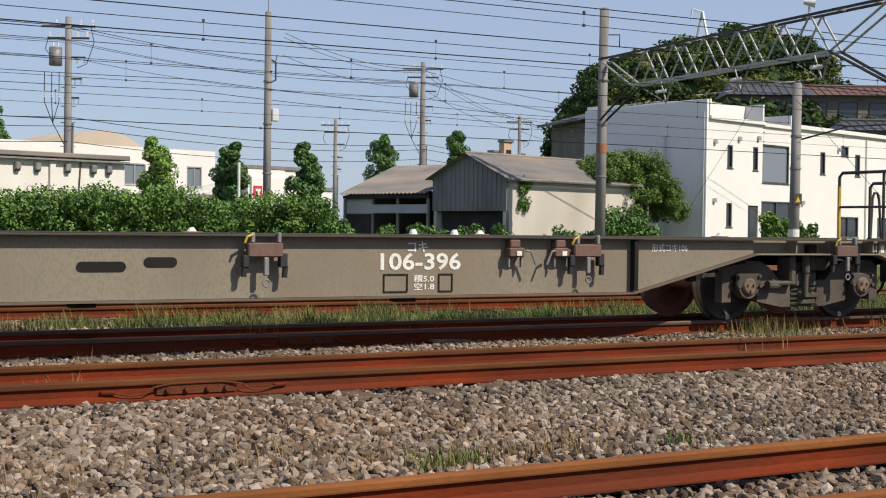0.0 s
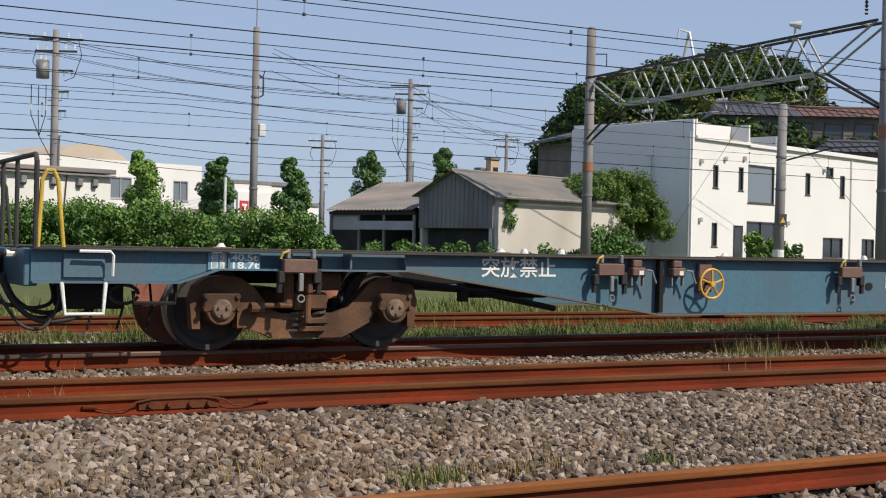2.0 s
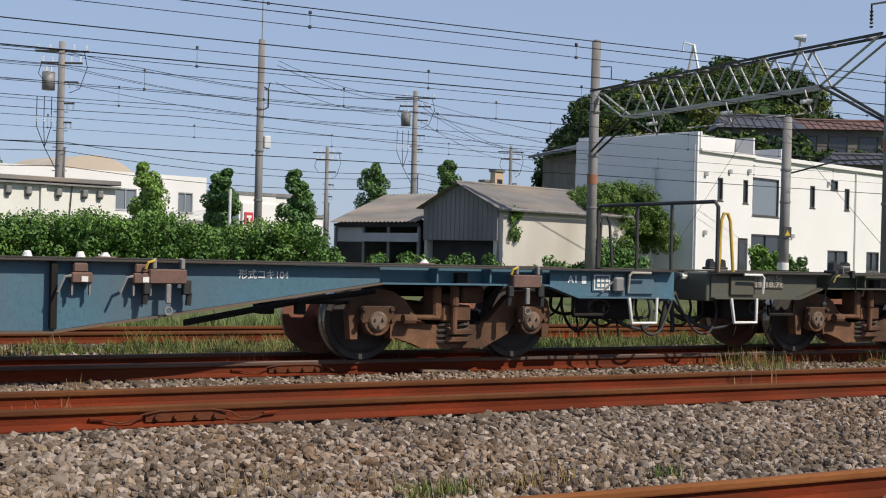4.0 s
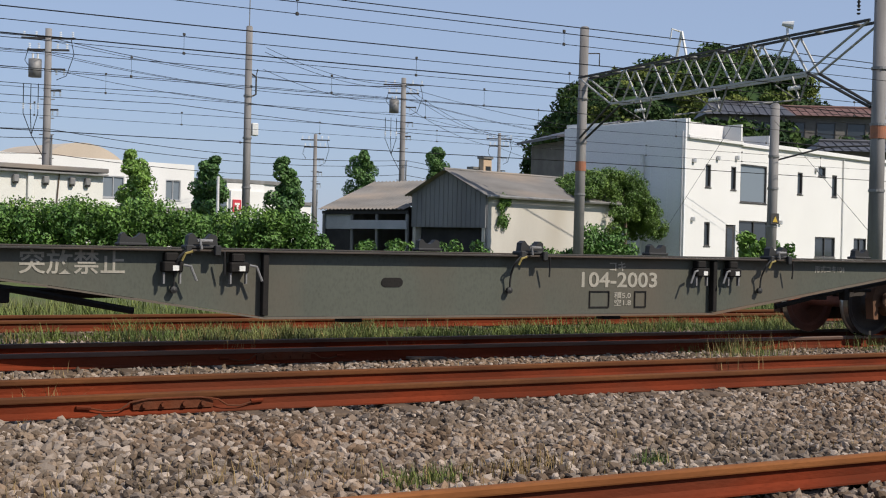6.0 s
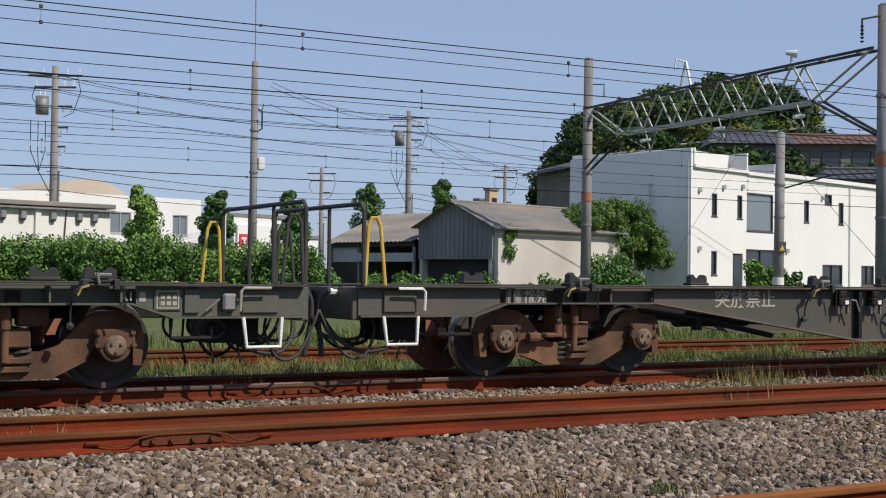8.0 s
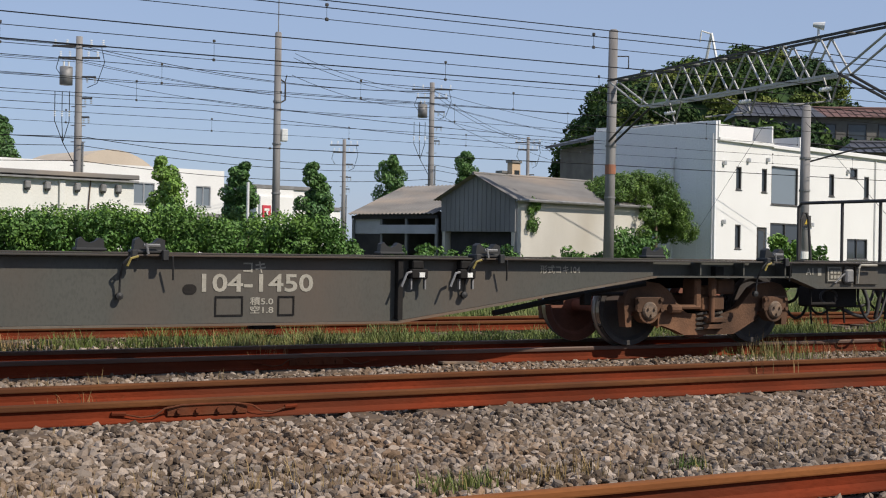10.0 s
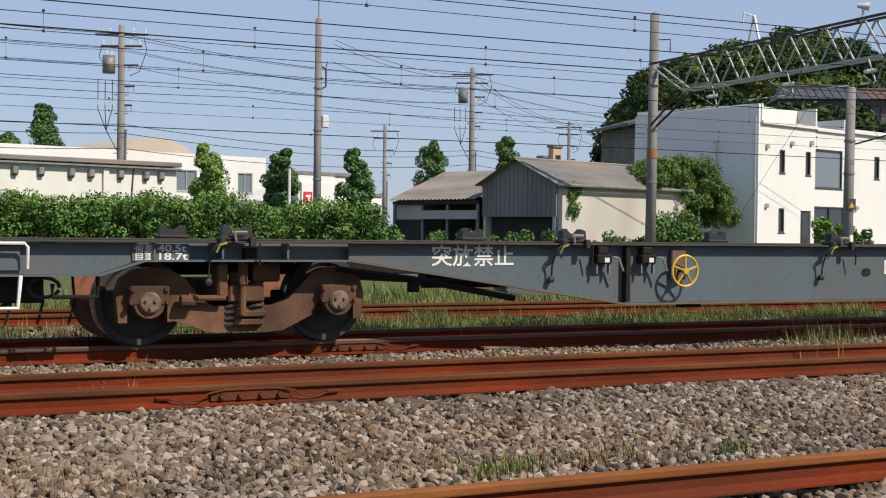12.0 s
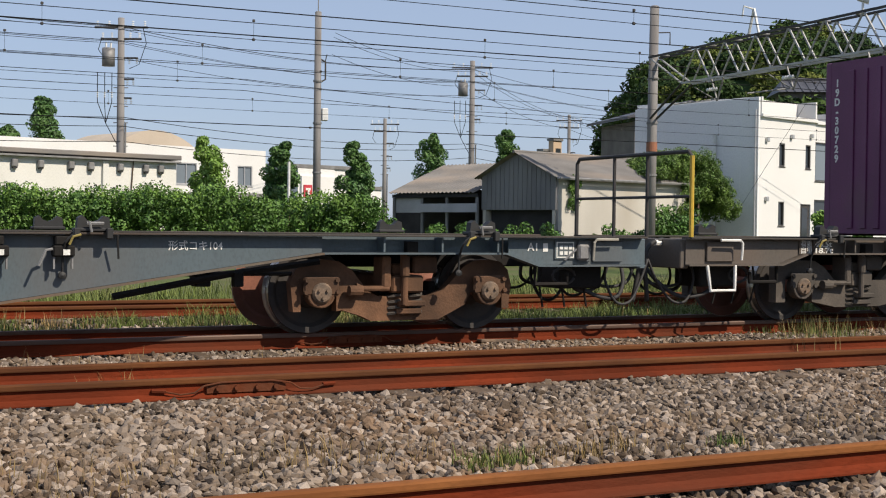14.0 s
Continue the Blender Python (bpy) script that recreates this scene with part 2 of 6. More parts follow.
# ---- mesh tools ----
class Mesh:
    """Gathers vertices and faces of one mesh."""

    def __init__(self):
        self.v, self.f = [], []

    def add(self, vs, fs):
        o = len(self.v)
        self.v += [tuple(p) for p in vs]
        self.f += [tuple(i + o for i in q) for q in fs]
        return self

    def box(self, x0, y0, z0, x1, y1, z1):
        return self.add([(x0, y0, z0), (x1, y0, z0), (x1, y1, z0), (x0, y1, z0), (x0, y0, z1), (x1, y0, z1), (x1, y1, z1), (x0, y1, z1)],
                        [(0, 3, 2, 1), (4, 5, 6, 7), (0, 1, 5, 4), (1, 2, 6, 5), (2, 3, 7, 6), (3, 0, 4, 7)])

    def soft(self, x0, y0, z0, x1, y1, z1, b=0.01):
        """A box with its edges taken off."""
        xs, ys, zs = ((x0, x0 + b, x1 - b, x1), (y0, y0 + b, y1 - b, y1), (z0, z0 + b, z1 - b, z1))
        vs, ix = [], {}
        for a in (0, 1):
            for c in (0, 1):
                for d in (0, 1):
                    for ax in range(3):
                        p = [xs[1 + a], ys[1 + c], zs[1 + d]]
                        p[ax] = (xs, ys, zs)[ax][3 * (a, c, d)[ax]]
                        ix[a, c, d, ax] = len(vs)
                        vs.append(p)
        fs = []
        for ax in range(3):
            u, w = [q for q in range(3) if q != ax]
            for s in (0, 1):
                ring = []
                for i, j in ((0, 0), (1, 0), (1, 1), (0, 1)):
                    k = [0, 0, 0]
                    k[ax], k[u], k[w] = s, i, j
                    ring.append(ix[(*k, ax)])
                fs.append(ring)
                for i in (0, 1):
                    a0, a1 = [0, 0, 0], [0, 0, 0]
                    a0[ax] = a1[ax] = s
                    a0[u] = a1[u] = i
                    a1[w] = 1
                    if ax < u:
                        fs.append([ix[(*a0, ax)], ix[(*a1, ax)], ix[(*a1, u)], ix[(*a0, u)]])
                    a0, a1 = [0, 0, 0], [0, 0, 0]
                    a0[ax] = a1[ax] = s
                    a0[w] = a1[w] = i
                    a1[u] = 1
                    if ax < w:
                        fs.append([ix[(*a0, ax)], ix[(*a1, ax)], ix[(*a1, w)], ix[(*a0, w)]])
        for a in (0, 1):
            for c in (0, 1):
                for d in (0, 1):
                    fs.append([ix[a, c, d, q] for q in range(3)])
        return self.add(vs, fs)

    def prism(self, outline, y0, y1):
        """An outline in x and z, drawn out from y0 to y1."""
        n = len(outline)
        return self.add([(x, y0, z) for x, z in outline] + [(x, y1, z) for x, z in outline],
                        [tuple(range(n)), tuple(range(2 * n - 1, n - 1, -1))] + [((i + 1) % n, i, i + n, (i + 1) % n + n) for i in range(n)])

    def run(self, outline, x0, x1):
        """An outline in y and z, drawn out along x."""
        n = len(outline)
        return self.add([(x0, y, z) for y, z in outline] + [(x1, y, z) for y, z in outline],
                        [tuple(range(n)), tuple(range(2 * n - 1, n - 1, -1))] + [((i + 1) % n, i, i + n, (i + 1) % n + n) for i in range(n)])

    def tube(self, points, r, n=8, r1=None):
        """A round bar along points, tapering from r to r1."""
        pts = [Vector(p) for p in points]
        r1 = r if r1 is None else r1
        rings, side = [], None
        for i, p in enumerate(pts):
            d = (pts[min(i + 1, len(pts) - 1)] - pts[max(i - 1, 0)]).normalized()
            if side is None:
                side = d.orthogonal().normalized()
            side = (side - d * side.dot(d)).normalized()
            up, q = d.cross(side), r + (r1 - r) * i / max(len(pts) - 1, 1)
            rings.append([p + (side * math.cos(2 * math.pi * j / n) + up * math.sin(2 * math.pi * j / n)) * q for j in range(n)])
        vs = [v for ring in rings for v in ring]
        fs = [(i * n + j, i * n + (j + 1) % n, (i + 1) * n + (j + 1) % n, (i + 1) * n + j) for i in range(len(pts) - 1) for j in range(n)]
        fs += [tuple(range(n - 1, -1, -1)), tuple(range((len(pts) - 1) * n, len(pts) * n))]
        return self.add(vs, fs)

    def lathe(self, profile, n=32, centre=(0, 0, 0)):
        """Pairs of radius and y turned about the y axis."""
        m, (cx, cy, cz) = len(profile), centre
        vs = [(cx + r * math.cos(2 * math.pi * j / n), cy + y, cz + r * math.sin(2 * math.pi * j / n)) for j in range(n) for r, y in profile]
        return self.add(vs, [(j * m + i, j * m + i + 1, (j + 1) % n * m + i + 1, (j + 1) % n * m + i) for j in range(n) for i in range(m - 1)])

    def torus(self, c, big, small, n=28, k=8):
        vs = [(c[0] + (big + small * math.cos(2 * math.pi * j / k)) * math.cos(2 * math.pi * i / n), c[1] + small * math.sin(2 * math.pi * j / k),
               c[2] + (big + small * math.cos(2 * math.pi * j / k)) * math.sin(2 * math.pi * i / n)) for i in range(n) for j in range(k)]
        return self.add(vs, [(i * k + j, i * k + (j + 1) % k, (i + 1) % n * k + (j + 1) % k, (i + 1) % n * k + j) for i in range(n) for j in range(k)])

    def data(self, name, material, smooth=False):
        me = bpy.data.meshes.new(name)
        me.from_pydata(self.v, [], self.f)
        me.materials.append(material)
        bm = bmesh.new()
        bm.from_mesh(me)
        if len(self.f) < 60000:
            bmesh.ops.recalc_face_normals(bm, faces=bm.faces)
        bm.to_mesh(me)
        bm.free()
        if smooth:
            for p in me.polygons:
                p.use_smooth = True
        return me


def part(name, m, material, parent=None, label="", smooth=False, at=None):
    """Links a gathered mesh (or ready mesh data) as one object under its parent."""
    ob = new(name, m.data(name, material, smooth) if isinstance(m, Mesh) else m)
    if parent is not None:
        ob.parent = parent
    if at is not None:
        ob.matrix_basis = at
    if label:
        ob["label"] = label
    return ob


def thing(name, label, category, m=None, group="", kind=""):
    ob = new(name)
    ob.empty_display_size = 0.2
    if m is not None:
        ob.matrix_basis = m
    return tagged(ob, label, category, group, kind)


def words(text, size, material, parent, x, y, z, align="CENTER", name="lettering", spread=1.0, up=False, bold=0.0, width=0.0):
    """Painted letters in the plane that faces -y, as a thin mesh."""
    cu = bpy.data.curves.new("letters", "FONT")
    cu.body, cu.size, cu.align_x, cu.align_y, cu.space_character = text, size, align, "CENTER", spread
    cu.offset, cu.extrude, cu.resolution_u = bold, 0.0015, 3
    if up:
        cu.body, cu.space_line = "\n".join(text), 0.92
    tmp = bpy.data.objects.new("letters", cu)
    scene.collection.objects.link(tmp)
    dg = bpy.context.evaluated_depsgraph_get()
    me = bpy.data.meshes.new_from_object(tmp.evaluated_get(dg))
    bpy.data.objects.remove(tmp)
    me.materials.clear()
    me.materials.append(material)
    if width:
        xs = [v.co.x for v in me.vertices]
        k = width / max(max(xs) - min(xs), 1e-6)
        for v in me.vertices:
            v.co.x *= k
    return part(name, me, None, parent, at=pose(x, y, z, 90, 0, 0))


def spray(rng, pts, size, spread=0.35, out=None):
    """Small leaf quads, bent along the middle, one at each point; they lie roughly across the direction out, where it is given."""
    n = len(pts)
    c = rng.normal(size=(n, 3)) * (0.55 if out is not None else 1.0)
    if out is not None:
        c = c + out
    c /= np.linalg.norm(c, axis=1)[:, None] + 1e-9
    a = rng.normal(size=(n, 3))
    a -= c * (a * c).sum(1)[:, None]
    a /= np.linalg.norm(a, axis=1)[:, None] + 1e-9
    b = np.cross(c, a)
    s = size * (1 + spread * rng.uniform(-1, 1, (n, 1)))
    q = np.stack([pts - a * s, pts - b * s * 0.55 + c * s * 0.12, pts + a * s, pts + b * s * 0.55 + c * s * 0.12], 1).reshape(-1, 3)
    return q, np.arange(4 * n).reshape(-1, 4)


def flow(points, n=5):
    """A smooth curve through points."""
    p = [Vector(q) for q in points]
    p = [p[0] * 2 - p[1]] + p + [p[-1] * 2 - p[-2]]
    line = []
    for i in range(1, len(p) - 2):
        for k in range(n):
            t = k / n
            line.append(0.5 * ((2 * p[i]) + (p[i + 1] - p[i - 1]) * t + (2 * p[i - 1] - 5 * p[i] + 4 * p[i + 1] - p[i + 2]) * t * t + (3 * p[i] - p[i - 1] - 3 * p[i + 1] + p[i + 2]) * t ** 3))
    return line + [p[-2]]


def bulk(name, v, f, material, parent=None, label=""):
    """A big mesh from arrays."""
    me = bpy.data.meshes.new(name)
    k = f.shape[1]
    me.vertices.add(len(v))
    me.vertices.foreach_set("co", np.asarray(v, np.float32).ravel())
    me.loops.add(f.size)
    me.loops.foreach_set("vertex_index", f.ravel().astype(np.int32))
    me.polygons.add(len(f))
    me.polygons.foreach_set("loop_start", np.arange(0, f.size, k, dtype=np.int32))
    me.update(calc_edges=True)
    me.validate()
    me.polygons.foreach_set("use_smooth", np.zeros(len(f), bool))
    me.materials.append(material)
    return part(name, me, None, parent, label)


def fluff(rng, centres, radii, per, size):
    """Leaves over the skins of many clumps."""
    pts, way = [], []
    for c, r in zip(centres, radii):
        d = rng.normal(size=(per, 3))
        d /= np.linalg.norm(d, axis=1)[:, None]
        pts.append(np.array(c) + d * np.array(r) * (0.6 + 0.45 * rng.uniform(size=(per, 1)) ** 0.6))
        way.append(d)
    return spray(rng, np.concatenate(pts), size, out=np.concatenate(way))

# ---- ground and tracks ----
X0, X1 = -70.0, 170.0
RAIL_A, RAIL_B, RAIL_C, RAIL_D = 5.175, 9.240, 12.600, 17.440   # middle of the rail nearest the camera on tracks B, C, D; far rail of A
GAUGE = 1.132
TRACK_Z = 0.0                                   # rail top of the train's track

g = Mesh()
g.add([(-1500, -400, -0.34), (2500, -400, -0.34), (2500, 2500, -0.34), (-1500, 2500, -0.34)], [(0, 1, 2, 3)])
tagged(part("ground", g, M_SOIL), "flat gravelly soil with weeds round the tracks", "ground", kind="structure")


def bed(y0, y1, z, label):
    """A raised ballast bed with shoulders and an uneven top."""
    xs = [X0 + (X1 - X0) * i / 240 for i in range(241)]
    ys = [y0 - 0.35] + [y0 + (y1 - y0) * j / 10 for j in range(11)] + [y1 + 0.35]
    m = Mesh()
    vs = []
    for x in xs:
        for j, y in enumerate(ys):
            edge = j in (0, len(ys) - 1)
            vs.append((x, y, -0.36 if edge else z + 0.025 * noise.noise(Vector((x * 0.7, y * 0.9, 3)))))
    k = len(ys)
    m.add(vs, [(i * k + j, (i + 1) * k + j, (i + 1) * k + j + 1, i * k + j + 1) for i in range(240) for j in range(k - 1)])
    return tagged(part("ballast_bed", m, M_GAPSHADE, smooth=True), label, "ballast", kind="structure")


# the beds' colour holds the shade between the stones laid on them
bed(3.1, 10.56, -0.225, "broad ballast bed between two tracks, near black as shaded gaps")
bed(10.98, 15.1, -0.235, "ballast bed under the train's track, near black as shaded gaps")
bed(16.7, 19.3, -0.24, "overgrown ballast bed of the far track, near black as shaded gaps")


def rail(y, top, label, z=0.0):
    """A flat-bottomed rail: head, web and foot, with its running face."""
    r = thing("rail", label, "rail", pose(0, y, z), "rails of the yard", "structure")
    web = [(-0.0635, -0.153), (0.0635, -0.153), (0.0635, -0.143), (0.02, -0.127), (0.0085, -0.112), (0.0075, -0.055), (0.012, -0.044),
           (-0.012, -0.044), (-0.0075, -0.055), (-0.0085, -0.112), (-0.02, -0.127), (-0.0635, -0.143)]
    head = [(-0.03, -0.044), (0.03, -0.044), (0.0325, -0.036), (0.0325, -0.012), (0.027, -0.002), (0.012, 0.0), (-0.012, 0.0), (-0.027, -0.002), (-0.0325, -0.012), (-0.0325, -0.036)]
    part("web_and_foot", Mesh().run(web, X0, X1), M_RUST, r)
    part("head", Mesh().run(head, X0, X1), top, r)
    return r


rail(RAIL_A - GAUGE, M_RAILTAN, "rusty rail with a brown head")
rail(RAIL_A, M_RAILTAN, "rusty rail with a brown head")
rail(RAIL_B, M_RAILTOP, "red-rusted rail with a bolted joint")
rail(RAIL_B + GAUGE, M_RAILTOP, "red-rusted rail with a brown head")
rail(RAIL_C, M_SHINE, "rusty rail with a polished running face", TRACK_Z)
rail(RAIL_C + GAUGE, M_SHINE, "rusty rail with a polished running face", TRACK_Z)
rail(RAIL_D, M_RAILTOP, "rusty rail in tall grass")
rail(RAIL_D + GAUGE, M_RAILTOP, "rusty rail in tall grass")

# sleepers, mostly buried, one mesh for each track
for y0, z in ((RAIL_A - GAUGE, -0.20), (RAIL_B, -0.153), (RAIL_C, TRACK_Z - 0.153), (RAIL_D, -0.153)):
    m = Mesh()
    x = -20.0
    while x < 60:
        m.soft(x - 0.1, y0 - 0.45, z - 0.14, x + 0.1, y0 + GAUGE + 0.45, z - 0.003, 0.012)
        x += 0.62
    tagged(part("sleepers", m, M_SLEEPER), "dark weathered sleepers buried in the ballast", "sleeper", kind="stuff")


def stones(name, label, y0, y1, z, rng, gap, size, xmax=lambda y: 1.25 * y + 3.0, xmin=-1.5):
    """Crushed stones, each an angular lump of twenty faces, laid close in two layers."""
    g = (1 + 5 ** 0.5) / 2
    ball = np.array([(-1, g, 0), (1, g, 0), (-1, -g, 0), (1, -g, 0), (0, -1, g), (0, 1, g), (0, -1, -g), (0, 1, -g), (g, 0, -1), (g, 0, 1), (-g, 0, -1), (-g, 0, 1)]) / math.hypot(1, g)
    tri = np.array([(0, 11, 5), (0, 5, 1), (0, 1, 7), (0, 7, 10), (0, 10, 11), (1, 5, 9), (5, 11, 4), (11, 10, 2), (10, 7, 6), (7, 1, 8),
                    (3, 9, 4), (3, 4, 2), (3, 2, 6), (3, 6, 8), (3, 8, 9), (4, 9, 5), (2, 4, 11), (6, 2, 10), (8, 6, 7), (9, 8, 1)])
    layers = []
    for k in (0, 1):
        gx, gy = np.meshgrid(np.arange(xmin + gap * 0.5 * k, xmax(y1), gap), np.arange(y0 + gap * (0.3 + 0.4 * k), y1 - gap * 0.2, gap * 0.9))
        p = np.stack([gx.ravel(), gy.ravel()], 1) + rng.uniform(-0.42, 0.42, (gx.size, 2)) * gap
        layers.append(np.concatenate([p, np.full((len(p), 1), z - 0.026 * (1 - k))], 1))
    p = np.concatenate(layers)
    p = p[(p[:, 0] < 1.25 * p[:, 1] + 3.0) & (p[:, 1] > y0) & (p[:, 1] < y1) & (rng.uniform(size=len(p)) < 0.9)]
    n = len(p)
    s = size * np.exp(rng.normal(0, 0.20, n))
    v = ball[None] * rng.uniform(0.68, 1.18, (n, 12, 1))
    v = v * (np.stack([rng.uniform(0.95, 1.5, n), rng.uniform(0.75, 1.1, n), rng.uniform(0.55, 0.85, n)], 1) * s[:, None])[:, None, :]
    q = rng.normal(size=(n, 4)) * np.array([1.0, 0.35, 0.35, 1.0])
    q /= np.linalg.norm(q, axis=1)[:, None]
    w, x, y, zz = q.T
    R = np.stack([1 - 2 * (y * y + zz * zz), 2 * (x * y - w * zz), 2 * (x * zz + w * y), 2 * (x * y + w * zz), 1 - 2 * (x * x + zz * zz), 2 * (y * zz - w * x),
                  2 * (x * zz - w * y), 2 * (y * zz + w * x), 1 - 2 * (x * x + y * y)], 1).reshape(n, 3, 3)
    v = np.einsum("nij,nkj->nki", R, v)
    hill = np.array([noise.noise(Vector((a * 0.55, b * 0.8, 7.0))) for a, b, c in p]) * 0.03
    v += np.stack([p[:, 0], p[:, 1], p[:, 2] + hill + rng.uniform(-0.014, 0.016, n)], 1)[:, None, :]
    f = (tri[None] + 12 * np.arange(n)[:, None, None]).reshape(-1, 3)
    return tagged(bulk(name, v.reshape(-1, 3), f, M_STONE), label, "ballast", kind="stuff")


rng = np.random.default_rng(5)
stones("ballast", "angular grey and tan crushed stones", RAIL_A + 0.08, RAIL_B - 0.07, -0.18, rng, 0.054, 0.0300)
stones("ballast", "brown dusty stones between the nearest rails", RAIL_A - GAUGE + 0.07, RAIL_A - 0.07, -0.175, rng, 0.058, 0.031)
stones("ballast", "dusty stones between the rails", RAIL_B + 0.07, RAIL_B + GAUGE - 0.07, -0.2, rng, 0.056, 0.030)
stones("ballast", "pale stones beside the rusty rail", RAIL_B + GAUGE + 0.07, RAIL_C - 0.06, -0.175, rng, 0.060, 0.030)
stones("ballast", "shaded stones between the train's rails", RAIL_C + 0.06, RAIL_C + GAUGE + 0.9, -0.19, rng, 0.09, 0.036)
stones("ballast", "stones showing through grass by the far track", RAIL_C + GAUGE + 0.9, RAIL_D + 1.4, -0.22, rng, 0.14, 0.036)


def blades(name, label, rng, n, x0, x1, y0, y1, z, h, material, gate=None, lean=0.35, wide=0.006):
    """Thin bent blades of grass."""
    p = np.stack([rng.uniform(x0, x1, n), rng.uniform(y0, y1, n)], 1)
    if gate:
        p = p[np.array([gate(a, b) > rng.uniform() for a, b in p])]
    n = len(p)
    swell = np.array([0.85 + 0.9 * noise.noise(Vector((a * 1.3, b * 1.6, 4.0))) for a, b in p])
    hh = h * rng.uniform(0.35, 1.15, n) * np.clip(swell, 0.3, 1.6)
    a = rng.uniform(0, 2 * np.pi, n)
    d = np.stack([np.cos(a), np.sin(a)], 1)
    l = lean * hh * rng.uniform(0.2, 1.0, n)
    side = np.stack([-d[:, 1], d[:, 0]], 1) * (wide * rng.uniform(0.7, 1.4, n))[:, None]
    base = np.concatenate([p, np.full((n, 1), z)], 1)

    def at(k, off, out):
        q = base.copy()
        q[:, :2] += d * (l * out)[:, None] + side * off
        q[:, 2] += hh * k
        return q
    v = np.stack([at(0, -1, 0), at(0, 1, 0), at(0.55, 0.8, 0.3), at(0.55, -0.8, 0.3), at(1, 0.1, 1.0), at(1, -0.1, 1.0)], 1).reshape(-1, 3)
    f = (np.array([(0, 1, 2, 3), (3, 2, 4, 5)])[None] + 6 * np.arange(n)[:, None, None]).reshape(-1, 4)
    return tagged(bulk(name, v, f, material), label, "grass", kind="stuff")


def patchy(sx, sy, seed, cut=0.0, gain=2.5):
    return lambda a, b: min(1, max(0.0, cut + gain * noise.noise(Vector((a * sx, b * sy, seed)))))


blades("grass", "fresh green grass behind the train's track", rng, 80000, -3, 34, 14.7, 17.15, -0.25, 0.24, M_GRASS, patchy(0.5, 0.9, 1.5, 0.6, 1.9), lean=0.8, wide=0.005)
blades("grass", "green grass between the far rails", rng, 22000, -3, 40, 17.5, 18.5, -0.25, 0.13, M_GRASS, patchy(0.5, 0.7, 4.5, 0.25, 1.6))
blades("grass", "lush grass beyond the far track", rng, 70000, -3, 50, 18.7, 25.7, -0.33, 0.34, M_GRASS, patchy(0.3, 0.4, 2.5, 0.8, 1.5), lean=0.7, wide=0.009)
blades("dry_grass", "dry straw among the grass", rng, 9000, -3, 34, 14.7, 17.25, -0.25, 0.24, M_DRY, patchy(0.6, 0.9, 8.5, 0.2, 1.8))
blades("dry_grass", "dead stalks along the rails", rng, 900, -1, 16, 10.55, 12.3, -0.2, 0.16, M_DRY, patchy(0.9, 1.2, 5.5, 0.05, 1.5), wide=0.003)
blades("dry_grass", "straw on the ballast by the near rail", rng, 2600, 0, 9, 5.42, 7.0, -0.14, 0.10, M_DRY, patchy(1.1, 1.2, 6.5, 0.05, 1.4), wide=0.0022, lean=0.8)


def rail_joint(x, y, label, z=0.0):
    """Fishplates bolted over a gap in the rail, with bonding cables."""
    j = thing("rail_joint", label, "rail joint", pose(x, y, z))
    part("fishplate", Mesh().prism([(-0.30, -0.118), (-0.30, -0.05), (0.30, -0.05), (0.30, -0.118)], -0.038, -0.014), M_DARKRUST, j)
    part("fishplate", Mesh().prism([(-0.30, -0.118), (-0.30, -0.05), (0.30, -0.05), (0.30, -0.118)], 0.014, 0.038), M_DARKRUST, j)
    for dx in (-0.22, -0.08, 0.08, 0.22):
        part("bolt", Mesh().tube([(dx, -0.039, -0.085), (dx, -0.066, -0.085)], 0.020, 6), M_DARKRUST, j)
    for q in (-1, 1):
        part("bond_cable", Mesh().tube([(q * 0.62, -0.03, -0.09), (q * 0.50, -0.06, -0.115), (q * 0.40, -0.07, -0.105), (q * 0.33, -0.06, -0.06), (q * 0.2, -0.045, -0.042), (0, -0.045, -0.04)], 0.007, 6), M_DARKRUST, j)
        part("cable_lug", Mesh().tube([(q * 0.70, -0.02, -0.085), (q * 0.60, -0.03, -0.09)], 0.015, 6), M_RUST, j)
        part("sleeper_end", Mesh().soft(q * 0.32 - 0.12, -0.32, -0.26, q * 0.32 + 0.12, -0.07, -0.155, 0.012), M_SLEEPER, j)
    return j


M_DARKRUST = mat("dark_rust", (0.12, 0.048, 0.026), (0.065, 0.028, 0.017), 9, 0.9, bump=0.4, fine=25, stain=(0.15, 0.035, 0.012), amount=0.6, spec=0.1)
rail_joint(3.00, RAIL_B, "bolted rail joint with fishplates and bonding cables")
rail_joint(5.26, RAIL_C, "bolted joint of the train's rail", TRACK_Z)


def tuft(x, y, n, h, material, seed, label, spread=0.12, lean=0.6, wide=0.003):
    r = np.random.default_rng(seed)
    blades("grass_tuft", label, r, n, x - spread, x + spread, y - spread * 0.6, y + spread * 0.6, -0.18, h, material, lean=lean, wide=wide)


tuft(3.40, 6.15, 260, 0.13, M_GRASS, 61, "small green grass tuft on the ballast", 0.22)
tuft(5.04, 6.22, 90, 0.09, M_GRASS, 62, "small green grass tuft on the ballast", 0.12)
tuft(4.09, 6.30, 160, 0.11, M_DRY, 63, "straw-coloured dry tuft on the ballast", 0.35)
tuft(9.49, 10.42, 60, 0.36, M_DRY, 64, "dry stalks leaning over the rail", 0.30, 0.7, 0.0035)
tuft(2.39, 10.27, 26, 0.22, M_DRY, 65, "dry stalks beside the rail", 0.2, 1.0, 0.003)
tuft(10.94, 12.11, 420, 0.20, M_GRASS, 66, "green weeds beside the train's track", 0.7, 0.5)
